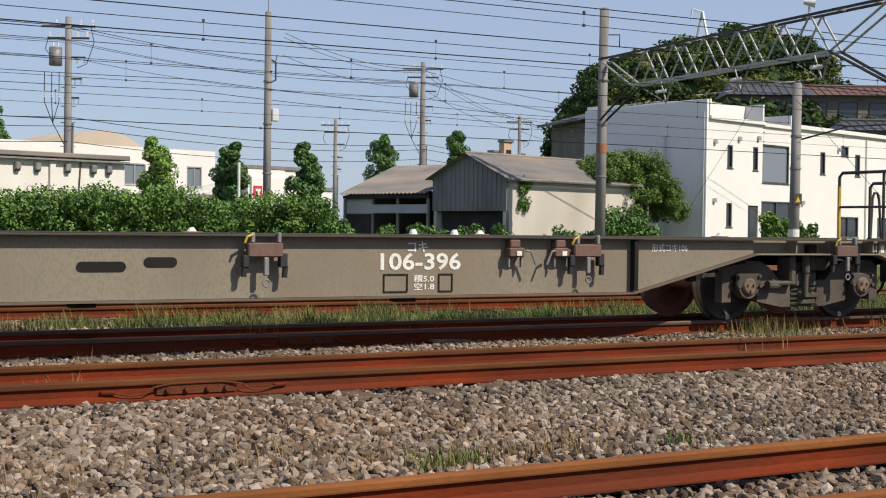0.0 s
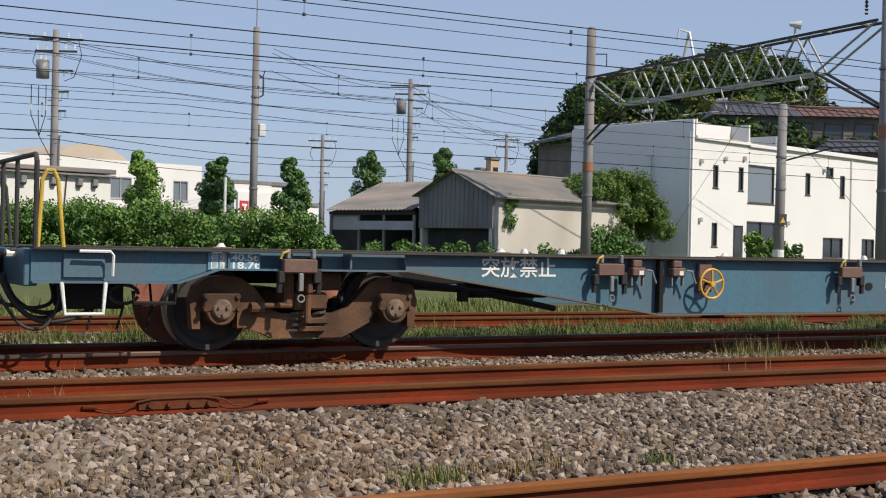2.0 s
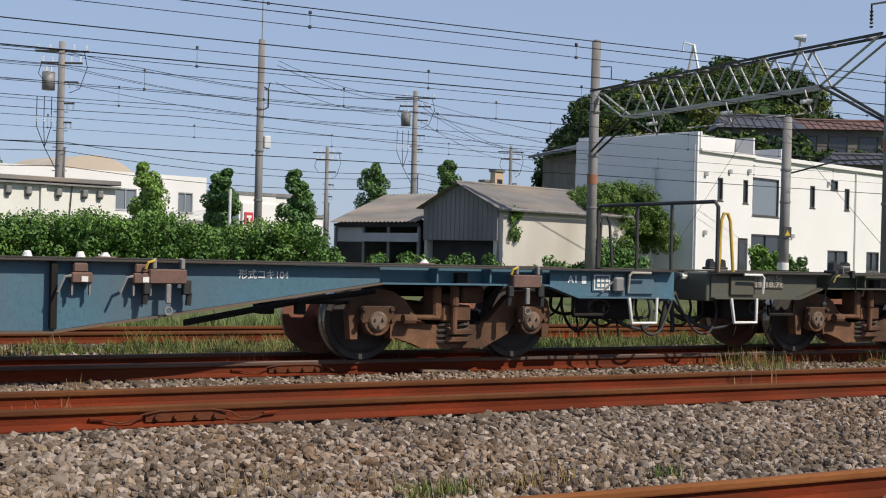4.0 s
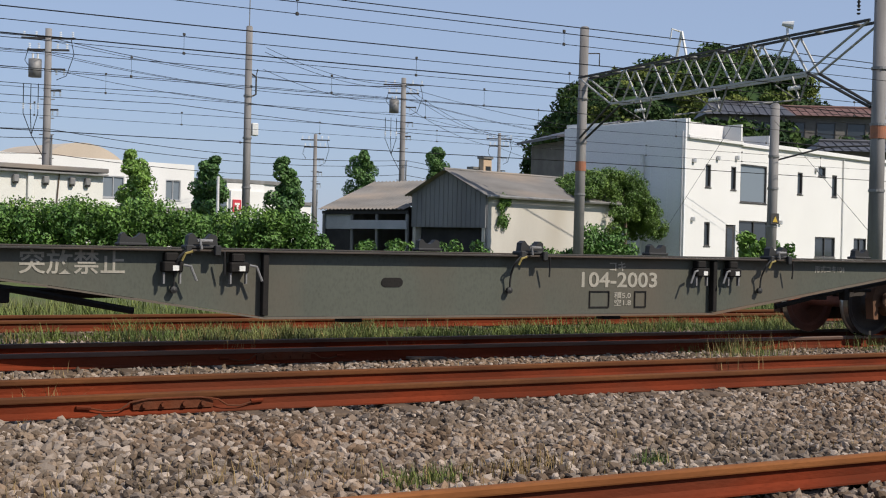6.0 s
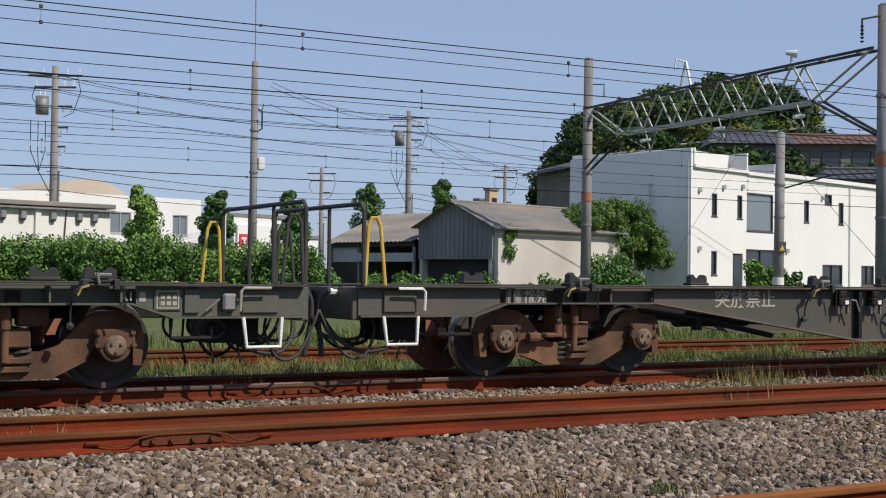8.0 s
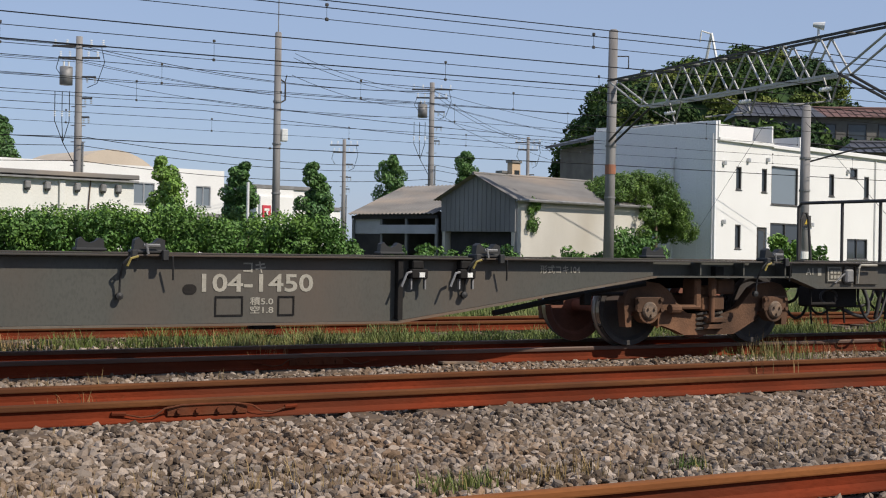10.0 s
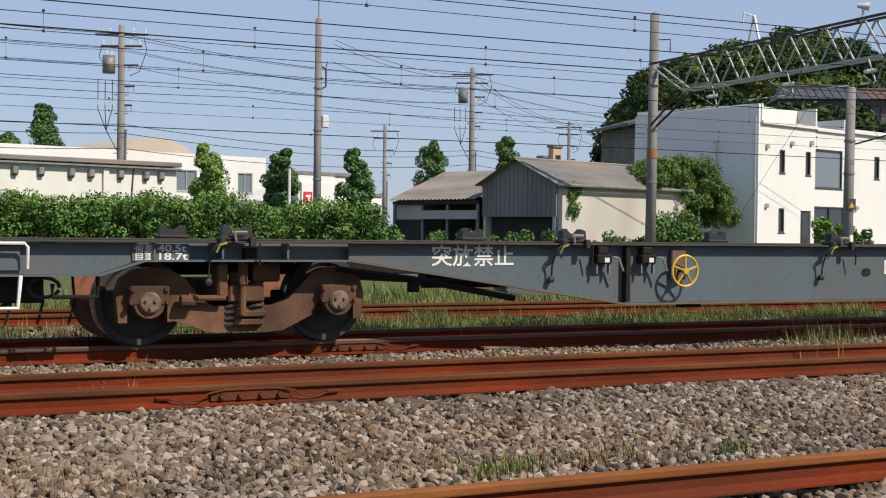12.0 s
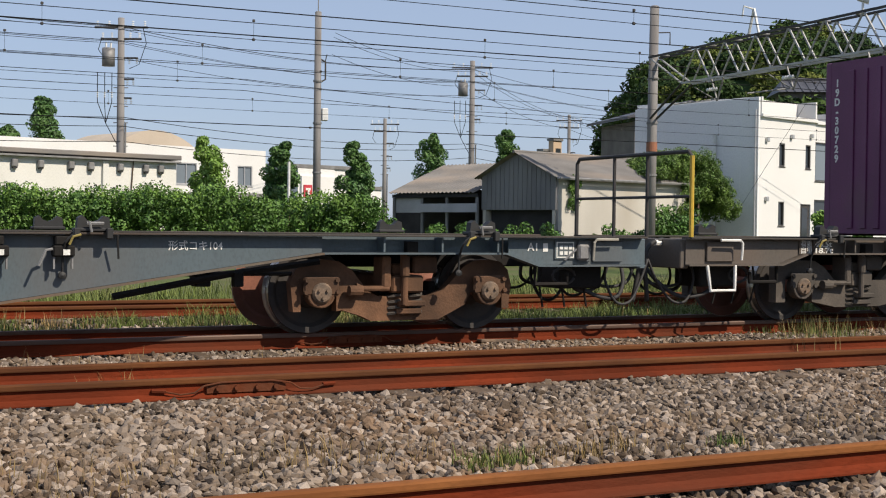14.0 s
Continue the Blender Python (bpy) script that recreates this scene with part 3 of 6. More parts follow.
tuft(11.60, 12.21, 200, 0.26, M_DRY, 67, "dry weeds beside the train's track", 0.8, 0.5)
tuft(14.05, 12.02, 420, 0.22, M_GRASS, 68, "green weeds beside the train's track", 0.9, 0.5)
tuft(4.78, 12.89, 40, 0.22, M_DRY, 69, "thin dry weeds by the rail", 0.35, 0.4, 0.003)
tuft(2.07, 12.79, 20, 0.2, M_DRY, 70, "thin dry weeds by the rail", 0.15, 0.4, 0.003)
tuft(6.93, 12.89, 24, 0.16, M_DRY, 71, "thin dry weeds by the rail", 0.3, 0.4, 0.003)
tuft(1.91, 9.01, 14, 0.14, M_DRY, 72, "dry grass at the rail foot", 0.06, 0.8, 0.003)

tuft(2.75, 9.95, 120, 0.07, M_GRASS, 73, "mossy weeds between the rusty rails", 0.5, 0.6)
tuft(2.1, 9.9, 60, 0.12, M_DRY, 74, "dry weeds between the rusty rails", 0.3, 0.9)
plank = thing("plank", "short pale weathered plank lying on the ballast", "plank", pose(6.91, 12.50, -0.15, 0, 2, 4))
part("board", Mesh().soft(-0.24, -0.05, 0, 0.24, 0.05, 0.03, 0.006), M_CAP, plank)

# ---- the town behind the tracks ----
TRACKSIDE = set(scene.objects)
GRID = 21.0      # the streets lie at this angle to the tracks
Z0 = -0.34


def at_grid(x, y, z=Z0):
    return pose(x, y, z, 0, 0, GRID)


def window(parent, x0, z0, x1, z1, y, pane=None, frame=None, depth=0.10, mull=0, sill=True, name="window"):
    """A window set in a wall that faces -y at y: frame, pane, sill and mullions."""
    frame, pane = frame or M_FRAME, pane or M_GLASS
    t = min(0.06, (x1 - x0) * 0.14)
    m = Mesh()
    for a, b, c, d in ((x0, z0, x1, z0 + t), (x0, z1 - t, x1, z1), (x0, z0 + t, x0 + t, z1 - t), (x1 - t, z0 + t, x1, z1 - t)):
        m.box(a, y - 0.03, b, c, y + depth, d)
    for i in range(mull):
        x = x0 + (x1 - x0) * (i + 1) / (mull + 1)
        m.box(x - t * 0.45, y - 0.02, z0 + t, x + t * 0.45, y + depth * 0.9, z1 - t)
    w = part(name, m, frame, parent)
    part("pane", Mesh().box(x0 + t, y + depth * 0.45, z0 + t, x1 - t, y + depth * 0.45 + 0.012, z1 - t), pane, w)
    if sill:
        part("sill", Mesh().box(x0 - 0.04, y - 0.08, z0 - 0.05, x1 + 0.04, y - 0.005, z0 - 0.003), frame, w)
    return w


def wall_with_holes(x0, x1, z0, z1, y, thick, holes):
    """A wall facing -y, cut through at the holes (x0, z0, x1, z1)."""
    xs = sorted({x0, x1, *[h[0] for h in holes], *[h[2] for h in holes]})
    zs = sorted({z0, z1, *[h[1] for h in holes], *[h[3] for h in holes]})
    nx, nz = len(xs) - 1, len(zs) - 1
    full = [[not any(h[0] <= (xs[i] + xs[i + 1]) / 2 <= h[2] and h[1] <= (zs[j] + zs[j + 1]) / 2 <= h[3] for h in holes) for j in range(nz)] for i in range(nx)]
    m, ids = Mesh(), {}

    def at(i, j, k):
        if (i, j, k) not in ids:
            ids[i, j, k] = len(m.v)
            m.v.append((xs[i], y + k * thick, zs[j]))
        return ids[i, j, k]

    def solid(i, j):
        return 0 <= i < nx and 0 <= j < nz and full[i][j]

    for i in range(nx):
        for j in range(nz):
            if not full[i][j]:
                continue
            m.f.append((at(i, j, 0), at(i + 1, j, 0), at(i + 1, j + 1, 0), at(i, j + 1, 0)))
            m.f.append((at(i, j + 1, 1), at(i + 1, j + 1, 1), at(i + 1, j, 1), at(i, j, 1)))
            for di, dj, p, q in ((-1, 0, (i, j), (i, j + 1)), (1, 0, (i + 1, j + 1), (i + 1, j)), (0, -1, (i + 1, j), (i, j)), (0, 1, (i, j + 1), (i + 1, j + 1))):
                if not solid(i + di, j + dj):
                    m.f.append((at(*p, 0), at(*q, 0), at(*q, 1), at(*p, 1)))
    return m


# white two-storey house with a grey side
def white_house():
    h = thing("house", "modern white rendered house with a grey side wall and parapet roofs", "house", at_grid(35.1, 48.32))
    up = -Z0
    wins = [(1.56, 3.95, 2.02, 5.0), (3.77, 3.92, 4.22, 5.02), (4.62, 3.37, 7.08, 5.2), (10.14, 3.98, 10.66, 5.09), (12.3, 5.0, 13.1, 5.5), (13.83, 4.0, 14.38, 5.14),
            (1.54, 1.25, 2.02, 2.35), (12.1, 0.8, 14.3, 1.86), (16.45, 0.8, 17.95, 1.86)]
    doors = [(3.4, -0.25, 4.28, 2.27), (4.58, 0.0, 7.4, 2.5)]
    holes = [(a, b + up, c, d + up) for a, b, c, d in wins + doors]
    part("wall", wall_with_holes(0, 8.0, 0, 6.2 + up, 0, 0.2, [q for q in holes if q[0] < 8]), M_WHITE, h)
    part("wall", wall_with_holes(8.0, 22, 0, 6.2 + up, 0, 0.2, [q for q in holes if q[0] > 8]), M_WHITE, h)
    for (a, b, c, d), q in zip(wins, holes[:len(wins)]):
        window(h, *q, 0.05, M_BIGGLASS if c - a > 2.4 else M_GLASS, mull=0 if c - a < 1.2 or c - a > 2.4 else 1)
    q = holes[-1]
    window(h, *q, 0.05, M_GLASS, mull=1)
    door = part("door", Mesh().soft(q[0] - 1.16, 0.06, 0.1, q[0] - 0.32, 0.11, 2.27 + up - 0.05), M_FRAME, h)
    part("pane", Mesh().box(q[0] - 0.98, 0.045, 0.4, q[0] - 0.5, 0.058, 2.1 + up), M_GLASS, door)
    part("side_wall", Mesh().add([(-0.15, 0, 0), (-0.15, 6.9, 0), (-0.15, 6.9, 6.76 + up), (-0.15, 0, 6.95 + up), (-0.003, 0, 0), (-0.003, 6.9, 0), (-0.003, 6.9, 6.76 + up), (-0.003, 0, 6.95 + up)],
                    [(0, 1, 2, 3), (4, 7, 6, 5), (0, 4, 5, 1), (1, 5, 6, 2), (2, 6, 7, 3), (3, 7, 4, 0)]), M_GREYSIDE, h, "light grey metal siding")
    # fine seams of the siding
    for i in range(1, 8):
        part("siding_seam", Mesh().box(-0.158, i * 0.93 - 0.01, 0.1, -0.1505, i * 0.93 + 0.01, 6.6 + up), M_GREYSIDE, h)
    part("parapet", Mesh().box(0.0, -0.06, 6.22 + up, 0.12, 6.9, 6.98 + up).box(0.12, 0.9, 6.22 + up, 4.6, 1.1, 7.0 + up).box(4.5, -0.06, 6.22 + up, 4.62, 1.1, 7.05 + up), M_WHITE, h)
    part("parapet", Mesh().box(4.62, 1.6, 6.22 + up, 7.25, 1.8, 6.8 + up).box(7.15, -0.03, 6.22 + up, 7.3, 1.8, 6.72 + up), M_WHITE, h)
    part("parapet", Mesh().box(4.7, 6.5, 6.22 + up, 22, 6.7, 6.6 + up), M_WHITE, h)
    part("cornice", Mesh().soft(0.0, -0.14, 6.08 + up, 4.62, -0.003, 6.24 + up), M_WHITE, h)
    part("cornice", Mesh().soft(4.63, -0.12, 6.02 + up, 7.3, -0.003, 6.17 + up), M_WHITE, h)
    part("cornice", Mesh().soft(7.31, -0.16, 6.10 + up, 22, -0.003, 6.30 + up), M_WHITE, h)
    part("roof", Mesh().box(0.2, 0.2, 6.0 + up, 21.9, 6.65, 6.15 + up), M_SLATE, h)
    part("back_wall", Mesh().box(0, 6.7, 0, 22, 6.9, 6.2 + up).box(21.8, 0.2, 0, 22, 6.697, 6.2 + up), M_WHITE, h)
    for x, z in ((0.5, 5.1), (2.52, 5.33), (4.2, 5.45), (0.5, 2.45), (8.4, 2.5), (12.0, 5.3)):
        l = part("wall_vent", Mesh().soft(x - 0.09, -0.14, z + up - 0.1, x + 0.09, -0.003, z + up + 0.1, 0.02), M_ALU, h)
    part("downpipe", Mesh().tube([(-0.2, 0.12, 0), (-0.2, 0.12, 6.4 + up)], 0.045), M_ALU, h)
    part("downpipe", Mesh().tube([(15.0, -0.06, 0.3), (15.0, -0.06, 6.0 + up)], 0.04), M_WHITE, h)
    part("flue_pipe", Mesh().tube([(-0.28, 2.25, 1.0), (-0.28, 2.25, 5.4 + up)], 0.09), M_INSUL, h)
    return h


white_house()


def old_house():
    """The older house squeezed behind the white one."""
    h = thing("house", "older beige house with dark tiled eaves beside the hill", "house", pose(37.2, 62.7, Z0, 0, 0, -8))
    part("wall", wall_with_holes(0, 6, 0, 7.3, 0, 0.2, [(0.35, 5.5, 1.3, 6.7), (0.2, 3.2, 1.4, 4.7)]), M_DARKWALL, h)
    part("wall", Mesh().box(0, 0.203, 0, 0.2, 5, 7.3), M_DARKWALL, h)
    window(h, 0.35, 5.5, 1.3, 6.7, 0.05, mull=1)
    window(h, 0.2, 3.2, 1.4, 4.7, 0.05, mull=1)
    part("roof", Mesh().prism([(-0.75, 7.5), (3, 8.5), (6.6, 7.5), (6.6, 7.35), (3, 8.3), (-0.75, 7.35)], -0.8, 5.5), M_TILE, h)
    part("eave", Mesh().prism([(-0.7, 5.0), (-0.7, 5.12), (6, 5.3), (6, 5.15)], -0.85, -0.003), M_TILE, h)
    rail_ = part("balcony", Mesh().box(-0.2, -0.9, 3.1, 3, -0.82, 3.2), M_FRAME, h)
    for i in range(9):
        part("baluster", Mesh().box(-0.15 + 0.2 * i, -0.88, 3.2, -0.11 + 0.2 * i, -0.84, 3.95), M_ALU, rail_)


old_house()


def corrugate(x0, x1, ya, za, yb, zb, pitch=0.16, amp=0.022, thick=0.012):
    """A corrugated sheet with its ridges running from (ya, za) to (yb, zb)."""
    n = int((x1 - x0) / pitch * 4)
    m = Mesh()
    vs = []
    for i in range(n + 1):
        x = x0 + (x1 - x0) * i / n
        d = amp * math.sin(2 * math.pi * (x - x0) / pitch)
        vs += [(x, ya, za + d), (x, yb, zb + d), (x, ya, za + d - thick), (x, yb, zb + d - thick)]
    fs = []
    for i in range(n):
        a, b = 4 * i, 4 * i + 4
        fs += [(a, b, b + 1, a + 1), (a + 2, a + 3, b + 3, b + 2), (a, a + 2, b + 2, b), (a + 1, b + 1, b + 3, a + 3)]
    return m.add(vs, fs)


def gable_shed():
    s = thing("shed", "old corrugated slate shed with a cream side wall and dark gable", "shed", at_grid(23.03, 44.62))
    up = -Z0
    L, W, eave, ridge = 8.35, 3.9, 3.08 + up, 3.98 + up
    part("side_wall", Mesh().box(0, 0, 0, L, 0.15, eave - 0.04), M_CREAM, s, "stained cream wall")
    part("back_wall", Mesh().box(0, W - 0.15, 0, L, W, eave - 0.04), M_CREAM, s)
    part("end_wall", Mesh().box(L - 0.15, 0.153, 0, L, W - 0.153, eave - 0.04), M_CREAM, s)
    gable = Mesh().add([(-0.03, -0.05, 1.74 + up), (-0.03, W + 0.05, 1.74 + up), (-0.03, W + 0.05, eave), (-0.03, W / 2, ridge), (-0.03, -0.05, eave),
                        (0.03, -0.05, 1.74 + up), (0.03, W + 0.05, 1.74 + up), (0.03, W + 0.05, eave), (0.03, W / 2, ridge), (0.03, -0.05, eave)],
                       [(0, 1, 2, 3, 4), (9, 8, 7, 6, 5), (0, 5, 6, 1), (1, 6, 7, 2), (2, 7, 8, 3), (3, 8, 9, 4), (4, 9, 5, 0)])
    g = part("gable", gable, M_GABLE, s, "dark weathered sheet gable")
    for i in range(1, 16):
        y = i * W / 16
        top = eave + (ridge - eave) * (1 - abs(y / W * 2 - 1)) - 0.06
        part("batten", Mesh().box(-0.05, y - 0.02, 1.76 + up, -0.031, y + 0.02, top), M_GABLE, g)
    part("lower_wall", Mesh().box(0.3, 0.2, 0, 0.4, W - 0.2, 1.74 + up), M_DARKIN, s, "dark wall set back under the gable")
    part("floor_slab", Mesh().box(-0.2, 0.16, 0.0, L - 0.2, W - 0.16, 0.06), M_TAR, s)
    for k, (ya, yb) in enumerate(((-0.25, W / 2), (W + 0.25, W / 2))):
        part("roof", corrugate(-0.3, L + 0.2, ya, eave - 0.08, yb, ridge + 0.05), M_SLATE, s, "weathered grey corrugated roof")
    part("ridge_cap", Mesh().tube([(-0.3, W / 2, ridge + 0.05), (L + 0.2, W / 2, ridge + 0.05)], 0.07, 6), M_SLATE, s)
    part("gutter", Mesh().tube([(-0.2, -0.3, eave - 0.13), (L + 0.1, -0.3, eave - 0.13)], 0.06, 6), M_STEEL, s)
    part("downpipe", Mesh().tube([(0.06, -0.06, 0.1), (0.06, -0.06, eave - 0.2)], 0.04, 6), M_STEEL, s)


gable_shed()


def low_shed():
    s = thing("shed", "low open shed under a weathered corrugated roof", "shed", pose(23.03, 44.62, Z0, 0, 0, GRID - 90))
    up = -Z0
    x0, x1 = -9.2, -3.98
    part("roof", corrugate(x0 - 0.15, x1, -0.35, 2.46 + up, 2.95, 3.80 + up, 0.24, 0.03), M_SLATE, s, "faded corrugated roof")
    part("roof", corrugate(x0 - 0.15, x1, 6.2, 2.46 + up, 2.95, 3.80 + up, 0.24, 0.03), M_SLATE, s, "faded corrugated roof")
    part("fascia", Mesh().box(x0, -0.25, 2.26 + up, x1, -0.19, 2.40 + up), M_DARKIN, s)
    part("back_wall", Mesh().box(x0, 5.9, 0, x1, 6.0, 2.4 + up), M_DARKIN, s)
    part("end_wall", Mesh().add([(x0, -0.1, 0), (x0, 5.89, 0), (x0, 5.89, 2.4 + up), (x0, 2.95, 3.7 + up), (x0, -0.1, 2.4 + up), (x0 + 0.08, -0.1, 0), (x0 + 0.08, 5.89, 0), (x0 + 0.08, 5.89, 2.4 + up), (x0 + 0.08, 2.95, 3.7 + up), (x0 + 0.08, -0.1, 2.4 + up)],
                                [(0, 1, 2, 3, 4), (9, 8, 7, 6, 5), (0, 5, 6, 1), (1, 6, 7, 2), (2, 7, 8, 3), (3, 8, 9, 4), (4, 9, 5, 0)]), M_GABLE, s)
    part("front_panel", Mesh().box(x0 + 0.1, -0.12, 1.62 + up, x0 + 1.75, -0.06, 2.24 + up), M_BAND, s)
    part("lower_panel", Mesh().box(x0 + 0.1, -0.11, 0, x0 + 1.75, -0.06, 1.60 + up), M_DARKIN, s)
    part("awning", Mesh().box(-7.4, -0.30, 1.64 + up, x1, -0.24, 2.0 + up), M_BAND, s, "faded pale awning band")
    for x in (x0 - 0.02, x0 + 1.78, -5.9, x1 - 0.15):
        part("post", Mesh().box(x, -0.2, 0, x + 0.12, -0.12, 2.25 + up), M_GABLE, s)


low_shed()


def parked_car():
    """A dark car under the low shed."""
    c = thing("car", "dark blue saloon car parked in the open shed", "car", pose(22.9, 50.4, Z0, 0, 0, GRID))
    body = Mesh().prism([(-2.1, 0.25), (-2.1, 0.75), (-1.3, 0.9), (-0.7, 1.38), (0.7, 1.42), (1.5, 0.95), (2.1, 0.85), (2.15, 0.3)], -0.8, 0.8)
    part("body", body, mat("car_paint", (0.03, 0.04, 0.06), (0.025, 0.03, 0.05), 1, 0.25), c)
    part("windscreen", Mesh().add([(-1.27, -0.66, 0.96), (-1.27, 0.66, 0.96), (-0.77, 0.58, 1.36), (-0.77, -0.58, 1.36)], [(0, 1, 2, 3)]), M_GLASS, c)
    for x in (-1.3, 1.3):
        for y in (-0.72, 0.72):
            part("wheel", Mesh().lathe([(0, -0.09), (0.2, -0.1), (0.31, -0.09), (0.31, 0.09), (0.2, 0.1), (0, 0.09)], 16, (x, y, 0.31)), M_RUBBER, c)


parked_car()


def warehouse():
    w = thing("warehouse", "long old white warehouse with a flat capped roof", "building", at_grid(11.89, 62.19))
    up = -Z0
    part("wall", Mesh().box(-26, 0, 0, 0, 0.2, 3.98 + up), M_OLDWHITE, w)
    part("wall", Mesh().box(-0.2, 0.203, 0, 0, 9, 3.98 + up), M_OLDWHITE, w)
    part("wall", Mesh().box(-26, 8.8, 0, -0.203, 9, 3.98 + up), M_OLDWHITE, w)
    part("roof_cap", Mesh().soft(-26.2, -0.22, 4.02 + up, 0.18, 9.2, 4.24 + up, 0.03), M_SLATE, w, "weathered grey roof edge")
    part("gutter", Mesh().box(-26.1, -0.3, 3.88 + up, 0.1, -0.003, 3.96 + up), M_STEEL, w)
    for x in (-3.75, -12.5, -21):
        part("pilaster", Mesh().soft(x - 0.14, -0.13, 0, x + 0.14, -0.003, 3.85 + up), M_OLDWHITE, w)
    for x in (-0.88, -1.68, -3.0, -4.48, -5.45, -6.9, -8.1, -9.6, -10.9):
        v = part("hooded_vent", Mesh().soft(x - 0.14, -0.2, 3.4 + up, x + 0.14, -0.003, 3.74 + up, 0.04), M_STEEL, w)
        part("vent_mouth", Mesh().box(x - 0.1, -0.17, 3.34 + up, x + 0.1, -0.03, 3.398 + up), M_DARKIN, v)
    part("ivy_stem", Mesh().tube([(-2.4, -0.05, 0), (-2.45, -0.06, 2.4), (-2.3, -0.05, 4.0 + up)], 0.03, 5), M_BARK, w)


warehouse()


def office():
    o = thing("office_building", "white two-storey office block behind the hedge", "building", at_grid(20.4, 78.18))
    up = -Z0
    wins = [(-2.05, 3.3, -0.97, 4.52), (-6.33, 3.3, -4.9, 4.55), (-10.3, 3.3, -8.9, 4.55)]
    holes = [(a, b + up, c, d + up) for a, b, c, d in wins]
    part("wall", wall_with_holes(-24, 0, 0, 5.5 + up, 0, 0.2, holes), M_WHITE, o)
    part("wall", Mesh().box(-0.2, 0.203, 0, 0, 9, 5.5 + up), M_WHITE, o)
    part("roof", Mesh().box(-24, 0.2, 5.3 + up, -0.2, 9, 5.45 + up), M_SLATE, o)
    for q in holes:
        window(o, *q, 0.05, M_BIGGLASS, M_ALU, mull=1)
    arch = [(-9.3 + 5.2 * i / 16, 5.5 + up + 0.95 * math.sin(math.pi * i / 16) ** 0.8) for i in range(17)]
    part("arched_roof", Mesh().prism([(-9.3, 5.46 + up)] + arch + [(-4.1, 5.46 + up)], 1.5, 8), M_BEIGE, o, "curved beige roof behind the parapet")
    part("porch_roof", Mesh().box(-5.6, -3.2, 2.6 + up, -1.9, -0.003, 2.8 + up), M_STEEL, o)


office()


def shop():
    s = thing("shop", "white low shop with a red square sign", "building", at_grid(26.4, 91.9))
    part("wall", Mesh().box(0, 0, 0, 3.4, 5, 5.45), M_WHITE, s)
    part("side_block", Mesh().box(0.2, -0.2, 0, 3.6, -0.003, 4.9), M_WHITE, s)
    sign = part("sign", Mesh().box(0.35, -0.28, 3.35, 1.1, -0.203, 4.25), M_RED, s, "red square sign")
    part("sign_stroke", Mesh().box(0.5, -0.3, 3.85, 0.95, -0.283, 4.02), M_PAINT, sign)
    part("sign_stroke", Mesh().box(0.68, -0.3, 3.5, 0.84, -0.283, 3.849), M_PAINT, sign)


shop()


def block(name, label, x, y, z, w, d, h, material, floors=0):
    b = thing(name, label, "building", at_grid(x, y))
    part("wall", Mesh().box(0, 0, 0, w, d, h + z), material, b)
    part("roof", Mesh().soft(-0.15, -0.15, h + z + 0.003, w + 0.15, d + 0.15, h + z + 0.3), M_STEEL, b)
    for k in range(floors):
        for j in range(max(1, int(w / 1.6))):
            x0 = 0.4 + j * 1.6
            if x0 + 0.8 < w:
                zz = h + z - 2.0 - 2.9 * k
                wn_ = part("window", Mesh().box(x0, -0.05, zz, x0 + 0.9, -0.003, zz + 1.1), M_FRAME, b)
                part("pane", Mesh().box(x0 + 0.06, -0.062, zz + 0.06, x0 + 0.84, -0.052, zz + 1.04), M_GLASS, wn_)
    return b


block("apartment_block", "small tan block far behind the sheds", 73.4, 143.0, 0, 1.5, 0.8, 11.9, M_TANB, 2)
block("apartment_block", "pale block far behind the sheds", 72.2, 143.4, 0, 2.2, 0.8, 10.6, M_WHITE, 1)
block("warehouse", "pale distant warehouse behind the trees", 27.5, 101.0, 0, 9, 8, 5.9, M_WHITE)
block("house", "far grey house among the wires", 34.4, 112.0, 0, 7, 6, 4.6, M_GREYSIDE, 1)
block("house", "far dark roofed house", 24.8, 120.0, 0, 5, 6, 5.2, M_BEIGE, 1)


def hill_house(x, y, z, w, d, label, roof, rise=1.15):
    """A house with a tiled hip roof; z is the height of its eaves."""
    h = thing("house", label, "house", pose(x, y, z, 0, 0, -25))
    part("wall", Mesh().box(0.6, 0.6, Z0 - z, w - 0.6, d - 0.6, 0), M_DARKWALL, h)
    ov = Mesh().add([(0, 0, 0), (w, 0, 0), (w, d, 0), (0, d, 0), (w * 0.1, d / 2, rise), (w * 0.9, d / 2, rise)],
                    [(0, 1, 5, 4), (1, 2, 5), (2, 3, 4, 5), (3, 0, 4), (0, 3, 2, 1)])
    r = part("roof", ov, roof, h, "tiled hip roof")
    part("ridge_tiles", Mesh().tube([(w * 0.1, d / 2, rise + 0.04), (w * 0.9, d / 2, rise + 0.04)], 0.13, 6), roof, r)
    for i in range(1, int(w / 0.6)):
        x_ = i * 0.6
        t = min(1.0, x_ / (w * 0.1), (w - x_) / (w * 0.1))
        part("tile_course", Mesh().tube([(x_, 0, 0.03), (x_, d / 2 * t, 0.03 + rise * t)], 0.04, 4), roof, r)
    for i in range(int((w - 1.5) / 2.4)):
        window(h, 1.2 + i * 2.4, -1.8, 2.7 + i * 2.4, -0.5, 0.55, sill=False)


hill_house(60.9, 81.6, 11.45, 6.9, 5, "house with a dark tiled roof on the hillside", M_TILE)
hill_house(67.3, 81.5, 11.75, 9.5, 5, "house with a brown roof on the hillside", M_BROWNROOF, 0.9)
hill_house(58.6, 66.6, 7.7, 9, 5, "dark roofed house below the hill", M_TILE, 0.8)

